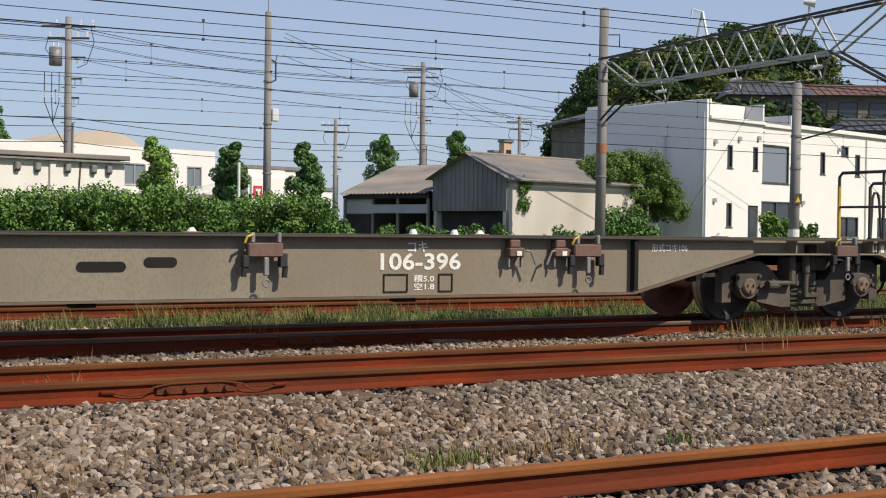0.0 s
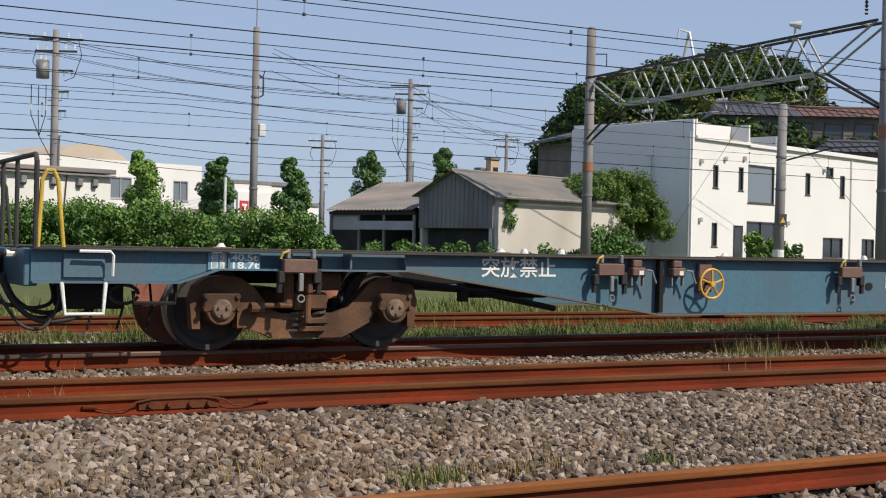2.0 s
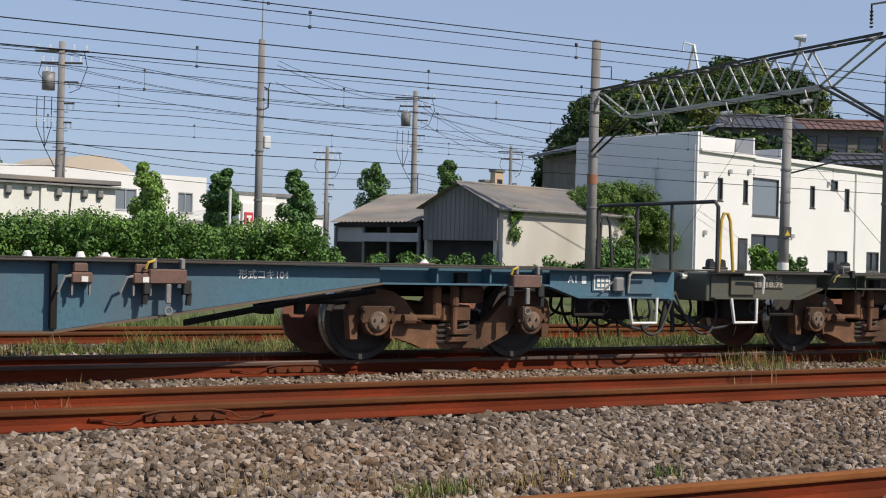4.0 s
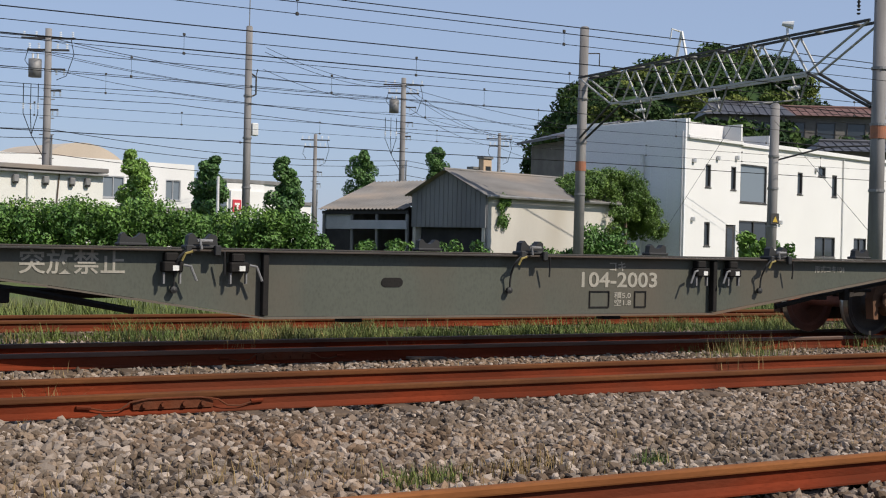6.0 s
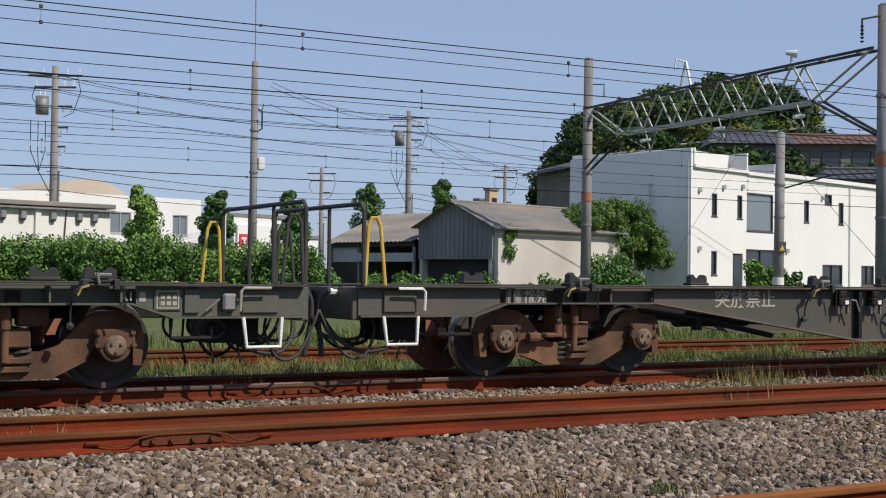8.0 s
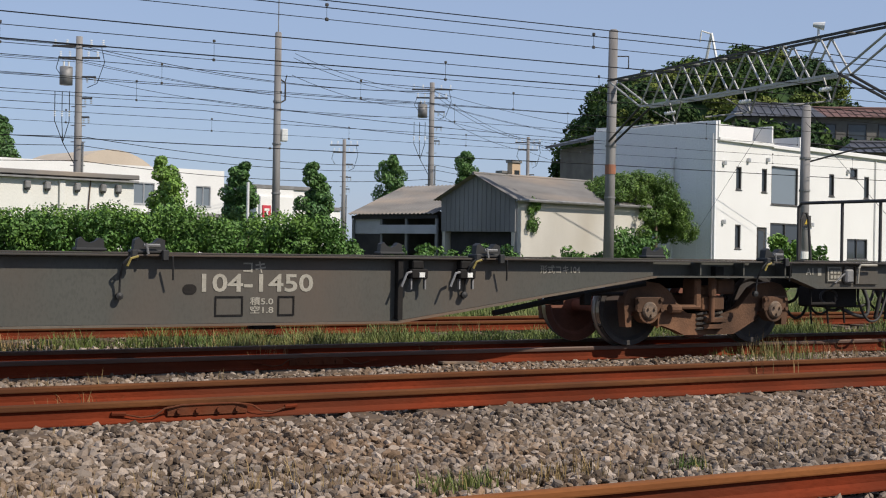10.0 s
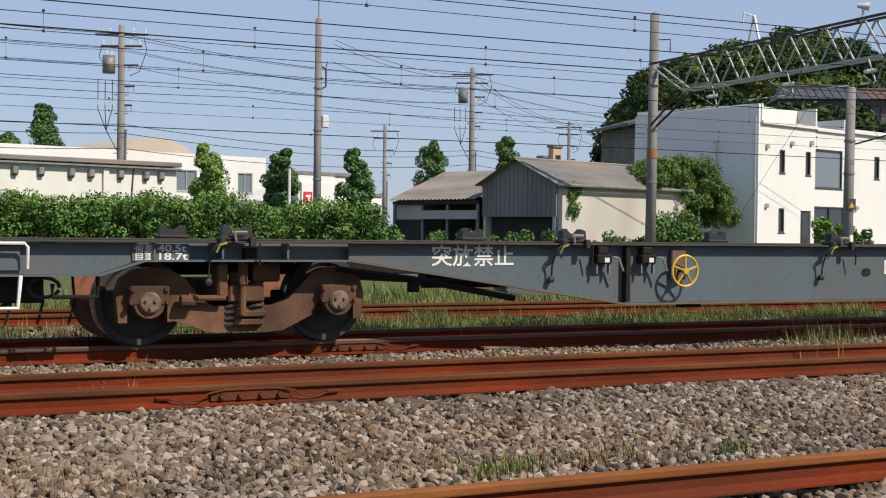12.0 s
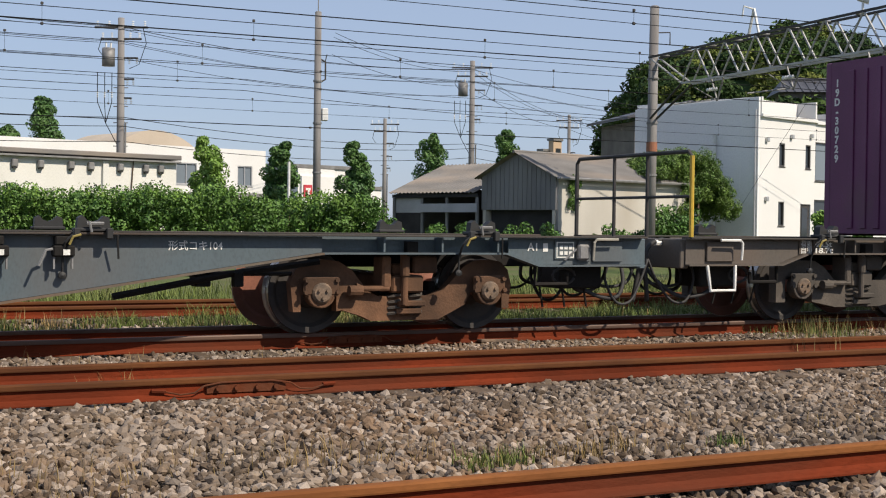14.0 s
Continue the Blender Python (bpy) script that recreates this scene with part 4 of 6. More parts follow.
# ---- wooded hill ----
rng = np.random.default_rng(11)


def hill_height(x, y):
    """The hill's ground: a round knoll that falls off to the left, and a lower back in front of it."""
    s, d = (x - 89) * 0.925 - (y - 126) * 0.381, (x - 89) * 0.381 + (y - 126) * 0.925
    crest = float(np.interp(s, [-26, -18, -16, -15, -14, -13, -11.5, -9, -5, -2, 0, 3.5, 6, 8, 11, 12.5, 13.5, 16, 25, 45, 70],
                            [0, 0, 4, 8, 10.5, 15, 18, 20, 20.4, 21, 22.3, 23.4, 23, 22, 20.6, 18.5, 14.5, 9, 7, 5, 0]))
    return crest * math.exp(-(abs(d) / (30 if d < 0 else 40)) ** 3) - 1.0


m = Mesh()
nx, ny = 60, 40
m.add([(30 + 2.6 * i, 70 + 3.0 * j, hill_height(30 + 2.6 * i, 70 + 3.0 * j)) for i in range(nx) for j in range(ny)],
      [(i * ny + j, (i + 1) * ny + j, (i + 1) * ny + j + 1, i * ny + j + 1) for i in range(nx - 1) for j in range(ny - 1)])
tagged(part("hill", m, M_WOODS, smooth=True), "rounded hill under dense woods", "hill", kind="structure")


def woodland():
    """Crowns of many lobes over the hill, dark, mid and yellow-green ones mixed."""
    groups = {"dark": ([], []), "mid": ([], []), "bright": ([], [])}
    count = 0
    while count < 290:
        x, y = rng.uniform(55, 130), rng.uniform(90, 165)
        z = hill_height(x, y)
        d = (x - 89) * 0.381 + (y - 126) * 0.925
        if z < 2.0 or not -26 < d < 14:
            continue
        count += 1
        pick = rng.uniform() + 0.35 * noise.noise(Vector((x * 0.08, y * 0.08, 2.0)))
        cs, rs = groups["bright" if pick > 0.78 else "mid" if pick > 0.42 else "dark"]
        big = rng.uniform(2.0, 3.6)
        base = z + rng.uniform(-1.6, 0.3)
        for i in range(9):
            a, e = rng.uniform(0, 2 * math.pi), rng.uniform(-0.1, 1.0)
            o = big * math.sqrt(max(0.05, 1 - e * e)) * 0.72
            r = big * rng.uniform(0.34, 0.52)
            cs.append((x + o * math.cos(a), y + o * math.sin(a), base + big * 0.62 * e))
            rs.append((r, r, r * 0.72))
    for i in range(90):
        k = rng.uniform()
        r = rng.uniform(0.7, 1.3)
        cs, rs = groups["mid" if i % 2 else "dark"]
        cs.append((57 + 13 * k, 79.5 - 6 * k + rng.uniform(-1.5, 0.6), rng.uniform(4.5, 9.7)))
        rs.append((r, r, r))
    for shade, material, label in (("dark", M_WOODS, "dark evergreen crowns of the hill's woods"), ("mid", M_WOODMID, "mid-green leafy crowns of the hill's woods"),
                                   ("bright", M_WOODLIT, "yellow-green fresh crowns of the hill's woods")):
        cs, rs = groups[shade]
        v, f = fluff(rng, cs, rs, 190, 0.24)
        tagged(bulk("woods", v, f, material), label, "woods", kind="stuff")


woodland()


def tree(x, y, top, wide, low, material, label, n=11, seed=0, per=260, leaf=0.078):
    """Trunk, limbs and an upright crown of leaf clumps."""
    r = np.random.default_rng(seed)
    t = thing("tree", label, "tree", pose(x, y, Z0), "street trees")
    h = top - Z0
    part("trunk", Mesh().tube([(0, 0, 0), (0.05, 0.02, h * 0.4), (0, 0, h * 0.93)], 0.13, 8, 0.03), M_BARK, t)
    cs, rs = [], []
    lo = low - Z0
    for i in range(n):
        k = (i + 0.5) / n
        w = wide * (0.45 + 0.75 * math.sin(math.pi * (0.18 + 0.72 * k)) ** 1.2) * (1 - 0.55 * max(0, k - 0.55))
        for j in range(3):
            a = r.uniform(0, 2 * math.pi)
            d = w * r.uniform(0.25, 0.62)
            c = (math.cos(a) * d, math.sin(a) * d, lo + (h - lo) * k + r.uniform(-0.12, 0.12))
            cs.append(c)
            q = w * r.uniform(0.36, 0.6)
            rs.append((q, q, q * 0.8))
            if j == 0:
                part("limb", Mesh().tube([(0, 0, max(c[2] - 0.5, 0.5)), (c[0] * 0.9, c[1] * 0.9, c[2])], 0.035, 5, 0.012), M_BARK, t)
    v, f = fluff(r, cs, rs, per, leaf)
    bulk("crown", v, f, material, t)
    return t


tree(7.33, 78.2, 8.2, 1.15, 3.5, M_TREELEAF, "dark upright street tree", 10, 1, leaf=0.10)
tree(5.3, 78.9, 6.4, 1.2, 3.0, M_TREELEAF, "dark rounded street tree", 8, 2, leaf=0.10)
tree(11.98, 55.7, 4.7, 0.78, 1.6, M_YLEAF, "bright green upright young tree", 10, 3)
tree(14.38, 52.5, 4.4, 0.72, 1.4, M_TREELEAF, "green upright young tree", 10, 4)
tree(16.91, 50.4, 4.45, 0.72, 0.6, M_TREELEAF, "dense dark green columnar tree", 13, 5)
tree(26.78, 66.9, 6.1, 0.85, 3.0, M_TREELEAF, "green upright tree behind the shed", 9, 6)
tree(33.2, 70.8, 6.8, 0.72, 4.9, M_TREELEAF, "small green tree behind the shed roof", 6, 7)
tree(-0.5, 76.0, 9.2, 1.6, 3.5, M_TREELEAF, "broad dark green tree", 10, 8, leaf=0.10)


def hedge():
    r = np.random.default_rng(21)
    h = thing("hedge", "long overgrown green hedge with an uneven top", "hedge", pose(0, 0, Z0))
    cs, rs = [], []
    n = 1100
    for i in range(n):
        k = r.uniform()
        x = -7 + 23.0 * k
        y = 47.6 - 6.4 * k + 3.0 - r.uniform(0, 2.6)
        top = 2.6 - 0.5 * k + 0.5 * noise.noise(Vector((x * 0.55, 0, 1))) + 0.4 * noise.noise(Vector((x * 1.7, y * 0.8, 5)))
        if x > 15.0:
            top *= max(0.35, (16.4 - x) / 1.4)
        z = top * r.uniform(0.05, 0.97) ** 0.55
        q = r.uniform(0.22, 0.48)
        cs.append((x, y, z))
        rs.append((q, q, q))
    v, f = fluff(r, cs, rs, 140, 0.066)
    bulk("foliage", v, f, M_LEAF, h)
    # loose shoots above the top
    pts = []
    for i in range(420):
        k = r.uniform()
        x = -7 + 21.3 * k
        y = 47.6 - 6.4 * k + r.uniform(0.3, 2.6)
        top = 2.5 - 0.5 * k + 0.5 * noise.noise(Vector((x * 0.55, 0, 1)))
        for j in range(9):
            pts.append((x + r.uniform(-0.08, 0.08), y, top + 0.05 + 0.045 * j * r.uniform(0.6, 1.3)))
    v, f = spray(r, np.array(pts), 0.055)
    bulk("young_growth", v, f, M_YLEAF, h)
    st = Mesh()
    for i in range(60):
        k = i / 60
        st.tube([(-7 + 21.6 * k, 47.6 - 6.4 * k + 1.5, 0), (-7 + 21.6 * k + 0.1, 47.6 - 6.4 * k + 1.4, 1.7)], 0.03, 5, 0.012)
    part("undergrowth", st, M_BARK, h)


hedge()


M_VINE = mat("vine_leaf", (0.07, 0.14, 0.02), (0.125, 0.205, 0.03), 1.2, 0.6, fine=8, island=0.5)


def vine():
    r = np.random.default_rng(31)
    m = at_grid(23.03, 44.62)
    h = thing("vine", "thick green vine swallowing the end of the shed", "climber", m)
    cs, rs = [], []
    for i in range(700):
        x = 5.7 + 5.9 * r.uniform()
        dome = 4.72 - 2.4 * ((x - 8.3) / (3.5 if x > 8.3 else 4.0)) ** 2
        low = 3.45 if x < 7.7 else (0.6 if x < 8.9 else max(1.9, dome - (1.9 if x < 9.8 else 1.3)))
        if dome < low:
            continue
        z = low + (dome - low) * r.uniform() ** (0.9 if 7.7 < x < 8.9 else 0.6)
        q = r.uniform(0.14, 0.32)
        cs.append((x, r.uniform(-0.5, 1.6), z))
        rs.append((q, q, q))
    v, f = fluff(r, cs, rs, 200, 0.042)
    bulk("foliage", v, f, M_VINE, h)
    cs = [(1.0 + r.uniform(-0.28, 0.28), -0.12, 3.3 - 1.2 * r.uniform() ** 1.3) for i in range(26)]
    v, f = fluff(r, cs, [(0.13, 0.08, 0.18)] * 26, 40, 0.05)
    bulk("hanging_growth", v, f, M_LEAF, h)
    part("stem", Mesh().tube([(8.8, -0.3, 0), (8.9, -0.25, 2.2), (9.0, 0.0, 3.9)], 0.09, 6, 0.04), M_BARK, h)


vine()


def shrub(x, y, w, h, n, seed, material, label, leaf=0.08):
    r = np.random.default_rng(seed)
    s = thing("shrub", label, "shrub", pose(x, y, Z0))
    cs = [(r.normal(0, w * 0.42), r.normal(0, w * 0.3), h * r.uniform(0.1, 0.95) * (1 - 0.25 * r.uniform())) for i in range(n)]
    v, f = fluff(r, cs, [(w * 0.18 + 0.1,) * 3] * n, 110, leaf)
    bulk("foliage", v, f, material, s)
    part("stem", Mesh().tube([(0, 0, 0), (0.05, 0, h * 0.7)], 0.04, 5, 0.015), M_BARK, s)


shrub(26.8, 42.6, 1.3, 2.35, 34, 41, M_LEAF, "bushy green shrub by the concrete pole")
shrub(28.6, 43.6, 1.2, 1.7, 24, 42, M_LEAF, "low green shrub in front of the shed")
shrub(31.2, 38.6, 0.6, 2.7, 22, 43, M_YLEAF, "young leafy shrub by the white house")
shrub(33.5, 39.6, 0.6, 1.9, 14, 44, M_LEAF, "small shrub by the white house")
m = [shrub(17.5 + i * 1.25, 43.0 + 0.5 * math.sin(i * 2.1), 1.0, 1.45 + 0.12 * math.sin(i * 1.7), 12, 50 + i, M_LEAF, "low weeds along the yard fence", 0.07) for i in range(8)]

# ---- poles, gantry and wires ----


def pole(x, y, top, r0, r1, label, lean=(0, 0), name="catenary_pole", band=None):
    p = thing(name, label, "pole", pose(x, y, Z0))
    h = top - Z0
    part("shaft", Mesh().tube([(0, 0, 0), (lean[0] * h, lean[1] * h, h)], r0, 20, r1), M_POLE, p, smooth=True)
    part("cap", Mesh().tube([(lean[0] * h, lean[1] * h, h + 0.002), (lean[0] * h, lean[1] * h, h + 0.05)], r1 * 1.04, 16, r1 * 0.7), M_POLE, p)
    for z in ([band] if band else []):
        b = z - Z0
        part("band", Mesh().tube([(lean[0] * b, 0, b), (lean[0] * (b + 0.35), 0, b + 0.35)], r0 * 1.01, 20), M_ORANGE, p, "faded orange band")
    for z in (h * 0.35, h * 0.55, h * 0.72):
        part("clamp", Mesh().tube([(lean[0] * z, lean[1] * z, z), (lean[0] * z, lean[1] * z, z + 0.07)], r0 * 1.06, 16), M_STEEL, p)
    return p


def insulators(m, a, b, r=0.055, n=5):
    """A string of insulator discs from a to b."""
    a, b = Vector(a), Vector(b)
    for i in range(n):
        p = a.lerp(b, (i + 0.3) / n)
        q = a.lerp(b, (i + 0.75) / n)
        m.tube([p, q], r, 8, r * 0.55)
    return m


GX, GY0, GY1 = 25.33, 41.5, 26.4
p4 = pole(GX, GY0, 9.2, 0.20, 0.165, "tall weathered concrete catenary pole with an orange band", (0.008, 0), band=3.9)
part("bracket", Mesh().tube([(0.1, 0, 8.6), (0.75, 0, 8.65), (0.75, 0, 8.2)], 0.025, 6), M_DSTEEL, p4)
p6 = pole(GX, GY1, 8.45, 0.205, 0.175, "thick concrete catenary pole carrying the gantry", (0.004, 0), band=4.15)
part("bracket", Mesh().tube([(-0.1, 0, 8.5), (-0.75, 0, 8.35), (-0.75, 0, 7.9)], 0.03, 6), M_DSTEEL, p6)
part("insulator", insulators(Mesh(), (-0.75, 0, 8.2), (-0.75, 0, 7.7)), M_DSTEEL, p6)


def gantry():
    g = thing("catenary_gantry", "steel lattice gantry spanning the far tracks", "gantry", pose(GX, 0, 0))
    ya, yb, zt, zb = GY0 - 0.15, GY1 + 0.15, 7.32, 6.17
    n = 6
    for dx in (-0.22, 0.22):
        part("top_chord", Mesh().box(dx - 0.035, yb, zt - 0.035, dx + 0.035, ya, zt + 0.035), M_DSTEEL, g)
        part("bottom_chord", Mesh().box(dx - 0.03, yb + 2.4, zb - 0.035, dx + 0.03, ya - 2.2, zb + 0.035), M_LATTICE, g)
        y = [ya - 2.2 - (ya - yb - 4.6) * i / n for i in range(n + 1)]
        tops = [ya] + [(a + b) / 2 for a, b in zip(y, y[1:])] + [yb]
        for i, yy in enumerate(y):
            for t in (tops[i], tops[i + 1]):
                part("lattice_bar", Mesh().tube([(dx, yy, zb), (dx, t, zt)], 0.036, 6), M_LATTICE, g)
        part("knee_brace", Mesh().tube([(dx, ya - 2.2, zb), (dx * 0.6, ya, 5.1)], 0.045, 6), M_DSTEEL, g)
        part("knee_brace", Mesh().tube([(dx, yb + 2.4, zb), (dx * 0.6, yb, 5.0)], 0.045, 6), M_DSTEEL, g)
    for i in range(10):
        yy = ya - (ya - yb) * (i + 0.5) / 10
        part("cross_tie", Mesh().tube([(-0.22, yy, zt), (0.22, yy, zt)], 0.03, 6), M_STEEL, g)
    for yy, zz in ((37.3, 1), (33.2, 1), (29.5, 1)):
        d = part("drop_bracket", Mesh().tube([(0, yy + 0.35, zb), (0, yy, zb - 0.75)], 0.035, 6).tube([(0, yy - 0.35, zb), (0, yy, zb - 0.75)], 0.035, 6)
                 .tube([(0, yy, zb - 0.7), (-1.7, yy, zb - 0.95)], 0.025, 6).tube([(0, yy, zb - 0.75), (-0.9, yy, zb - 0.35)], 0.02, 6), M_STEEL, g)
        part("insulator", insulators(Mesh(), (0, yy, zb - 0.35), (-0.45, yy, zb - 0.42), 0.07), M_INSUL, d)
    for yy in (35.3,):
        part("peak_frame", Mesh().tube([(0, yy + 0.3, zt), (0, yy, zt + 0.9)], 0.05, 6).tube([(0, yy - 0.3, zt), (0, yy, zt + 0.9)], 0.05, 6)
             .tube([(0, yy, zt + 0.88), (-0.4, yy, zt + 0.95), (-0.45, yy, zt + 0.6)], 0.03, 6), M_INSUL, g)
    fl = part("floodlight", Mesh().tube([(0, 30.1, zt), (0, 30.1, zt + 0.35)], 0.04, 6).tube([(-0.12, 30.2, zt + 0.42), (0.14, 30.0, zt + 0.37)], 0.06, 10, 0.13), M_INSUL, g)


gantry()
p5 = pole(29.4, 35.55, 6.1, 0.18, 0.155, "shorter concrete pole with a cantilever and small warning plate", (0.01, 0))
part("warning_plate", Mesh().box(-0.2, -0.235, 2.35, 0.14, -0.22, 2.72), M_DSTEEL, p5)
part("warning_triangle", Mesh().prism([(-0.14, 2.42), (0.08, 2.42), (-0.03, 2.62)], -0.245, -0.237), M_YELLOW, p5)
part("cantilever", Mesh().tube([(0.15, 0, 4.55), (1.3, -1.2, 5.0), (2.6, -2.5, 5.05)], 0.03, 6).tube([(0.15, 0, 5.2), (1.3, -1.2, 5.0)], 0.02, 6), M_DSTEEL, p5)
part("white_collar", Mesh().tube([(0, 0, 1.25), (0, 0, 1.5)], 0.195, 16), M_PAINT, p5)
p2 = pole(15.18, 50.11, 9.5, 0.17, 0.13, "slim grey pole with a lightning rod", (0, 0), "utility_pole")
part("rod", Mesh().tube([(0, 0, 9.8), (0, 0, 13.2)], 0.02, 6).tube([(-0.45, 0, 12.7), (0.45, 0, 12.8)], 0.02, 6), M_STEEL, p2)
part("switch_box", Mesh().soft(0.16, -0.14, 5.55, 0.42, 0.14, 6.05, 0.03), M_INSUL, p2)
part("side_bracket", Mesh().tube([(0.12, 0, 8.0), (0.32, 0, 7.9), (0.32, 0, 7.2), (0.14, 0, 7.1)], 0.035, 6).tube([(0.3, 0, 7.9), (0.38, 0, 8.2)], 0.02, 5), M_DSTEEL, p2)


def utility_pole(x, y, top, k=1.0, transformer=True, label="concrete utility pole with crossarms and insulators", facing=25):
    p = thing("utility_pole", label, "pole", pose(x, y, Z0, 0, 0, -facing), "utility poles")
    h = top - Z0
    part("shaft", Mesh().tube([(0, 0, 0), (0, 0, h)], 0.19 * k, 16, 0.13 * k), M_POLE, p, smooth=True)
    for z, w in ((h - 0.45, 1.1), (h - 1.0, 0.85)):
        a = part("crossarm", Mesh().box(-w * k, -0.05, z - 0.045, w * k, 0.05, z + 0.045), M_DSTEEL, p)
        for s in (-0.9, -0.45, 0.45, 0.9):
            part("insulator", insulators(Mesh(), (s * w * k, 0, z + 0.05), (s * w * k, 0, z + 0.32), 0.07, 3), M_INSUL, a)
    if transformer:
        t = part("transformer", Mesh().tube([(-0.5 * k, -0.1, h - 2.3), (-0.5 * k, -0.1, h - 1.45)], 0.26 * k, 14), M_STEEL, p, smooth=True)
        part("bushing", Mesh().tube([(-0.6 * k, -0.1, h - 1.44), (-0.6 * k, -0.1, h - 1.2)], 0.05, 6).tube([(-0.4 * k, -0.1, h - 1.44), (-0.4 * k, -0.1, h - 1.2)], 0.05, 6), M_INSUL, t)
        for s in (-0.95, -0.65, -0.35):
            d = part("drop_lead", Mesh().tube([(s * k, -0.1, h - 2.6), (s * k, -0.1, h - 4.0), (-0.6 * k, -0.1, h - 5.0), (-0.15 * k, 0, h - 6.0)], 0.02, 5), M_WIRE, p)
            part("insulator", insulators(Mesh(), (s * k, -0.1, h - 3.8), (s * k, -0.1, h - 3.5), 0.06, 3), M_INSUL, d)
    for i, (z, w) in enumerate(((h - 1.9, 0.7), (h - 2.9, 0.55), (h - 3.8, 0.45))):
        a = part("crossarm", Mesh().box(-0.15 * k, -0.05, z - 0.04, w * k, 0.05, z + 0.04), M_DSTEEL, p)
        for q in (0.5, 0.95):
            part("insulator", insulators(Mesh(), (q * w * k, 0, z - 0.04), (q * w * k, 0, z - 0.28), 0.06, 3), M_INSUL, a)
    part("jumper", Mesh().tube([(0.9 * k, 0, h - 0.4), (1.05 * k, 0, h - 1.2), (0.75 * k, 0, h - 2.2), (0.35 * k, 0, h - 2.4)], 0.018, 5), M_WIRE, p)
    part("jumper", Mesh().tube([(-0.8 * k, 0, h - 0.9), (-0.95 * k, 0, h - 1.5), (-0.7 * k, 0, h - 1.9)], 0.018, 5), M_WIRE, p)
    part("riser_pipe", Mesh().tube([(0.22 * k, -0.05, 0.4), (0.22 * k, -0.05, h * 0.55)], 0.045, 6), M_STEEL, p)
    for z in (0.45, 0.55, 0.62, 0.7):
        part("step_bolt", Mesh().box(-0.3 * k, -0.03, h * z, 0.3 * k, 0.03, h * z + 0.04), M_STEEL, p)
    return p


utility_pole(9.45, 63.3, 10.75, 1.15)
utility_pole(34.1, 78.05, 11.8, 1.2, True, "utility pole with a transformer and crowded crossarms")
utility_pole(33.94, 94.3, 9.2, 1.0, False, "distant utility pole with an aerial crossarm")
utility_pole(46.98, 88.93, 9.65, 0.9, False, "slim distant utility pole")
post = thing("post", "thin white post in front of the trees", "post", pose(13.59, 48.51, Z0))
part("shaft", Mesh().tube([(0, 0, 0), (0, 0, 3.8)], 0.055, 10), M_INSUL, post)


def wire(points, label, r=0.012, sag=0.0, hangers=0, n=14, cat="wire"):
    """A hanging cable through its supports, with small clips."""
    w = thing("overhead_wire", label, cat, group="overhead wires")
    line = []
    for a, b in zip(points, points[1:]):
        a, b = Vector(a), Vector(b)
        for i in range(n):
            k = i / n
            p = a.lerp(b, k)
            p.z -= sag * 4 * k * (1 - k)
            line.append(p)
    line.append(Vector(points[-1]))
    part("cable", Mesh().tube(line, r, 5), M_WIRE, w)
    for i in range(hangers):
        p = line[int((i + 0.5) * len(line) / hangers)]
        part("clip", Mesh().soft(p.x - 0.035, p.y - 0.03, p.z - 0.035, p.x + 0.035, p.y + 0.03, p.z + 0.03), M_DSTEEL, w)


def town_line(zs, a, b, label, r=0.012, sag=0.6, fan=0.25):
    d = (Vector((*b, 0)) - Vector((*a, 0)))
    pa, pb = Vector((*a, 0)) - d * 1.0, Vector((*b, 0)) + d * 1.3
    for i, (z1, z2) in enumerate(zs):
        o = fan * (i % 3 - 1)
        wire([(pa.x, pa.y + o, z1), (a[0], a[1] + o, z1), (b[0], b[1] + o, z2), (pb.x, pb.y + o, z2)], label, r, sag)


town_line([(10.3, 11.2), (10.35, 11.25), (10.25, 11.3), (9.6, 10.4), (9.55, 10.5), (8.9, 9.6)], (9.45, 63.3), (34.1, 78.05), "power cable between the utility poles")
town_line([(6.0, 6.4), (5.6, 6.1), (4.9, 5.5)], (9.45, 62.9), (34.1, 77.7), "telephone cable between the utility poles", 0.016, 0.5)
town_line([(11.3, 9.4), (11.1, 9.3), (10.2, 8.6)], (34.1, 78.05), (46.98, 88.93), "power cable between the utility poles", 0.014, 0.5)
town_line([(6.6, 6.4), (6.2, 6.0)], (12.0, 49.5), (38.0, 55.0), "service cable in front of the houses", 0.012, 0.25)
wire([(29.4, 35.55, 5.6), (GX, GY1, 1.5)], "slanting stay wire of the pole", 0.007)
wire([(GX, 30.1, 7.3), (33.5, 47.5, 2.0)], "slanting stay wire before the white house", 0.007)

# the town with its poles and cables lies turned by four degrees against the tracks
for ob in set(scene.objects) - TRACKSIDE:
    if ob.parent is None:
        ob.matrix_basis = Matrix.Rotation(radians(-4), 4, "Z") @ ob.matrix_basis

# the overhead lines follow the tracks
def span(y, k, sag, label, r=0.013, hangers=14):
    """A line along the tracks at the distance y, hung where it rises k times that over the eye."""
    wire([(x, y, 1.133 + k * y) for x in (-64, -18, 28, 74, 120)], label, r, sag, hangers)


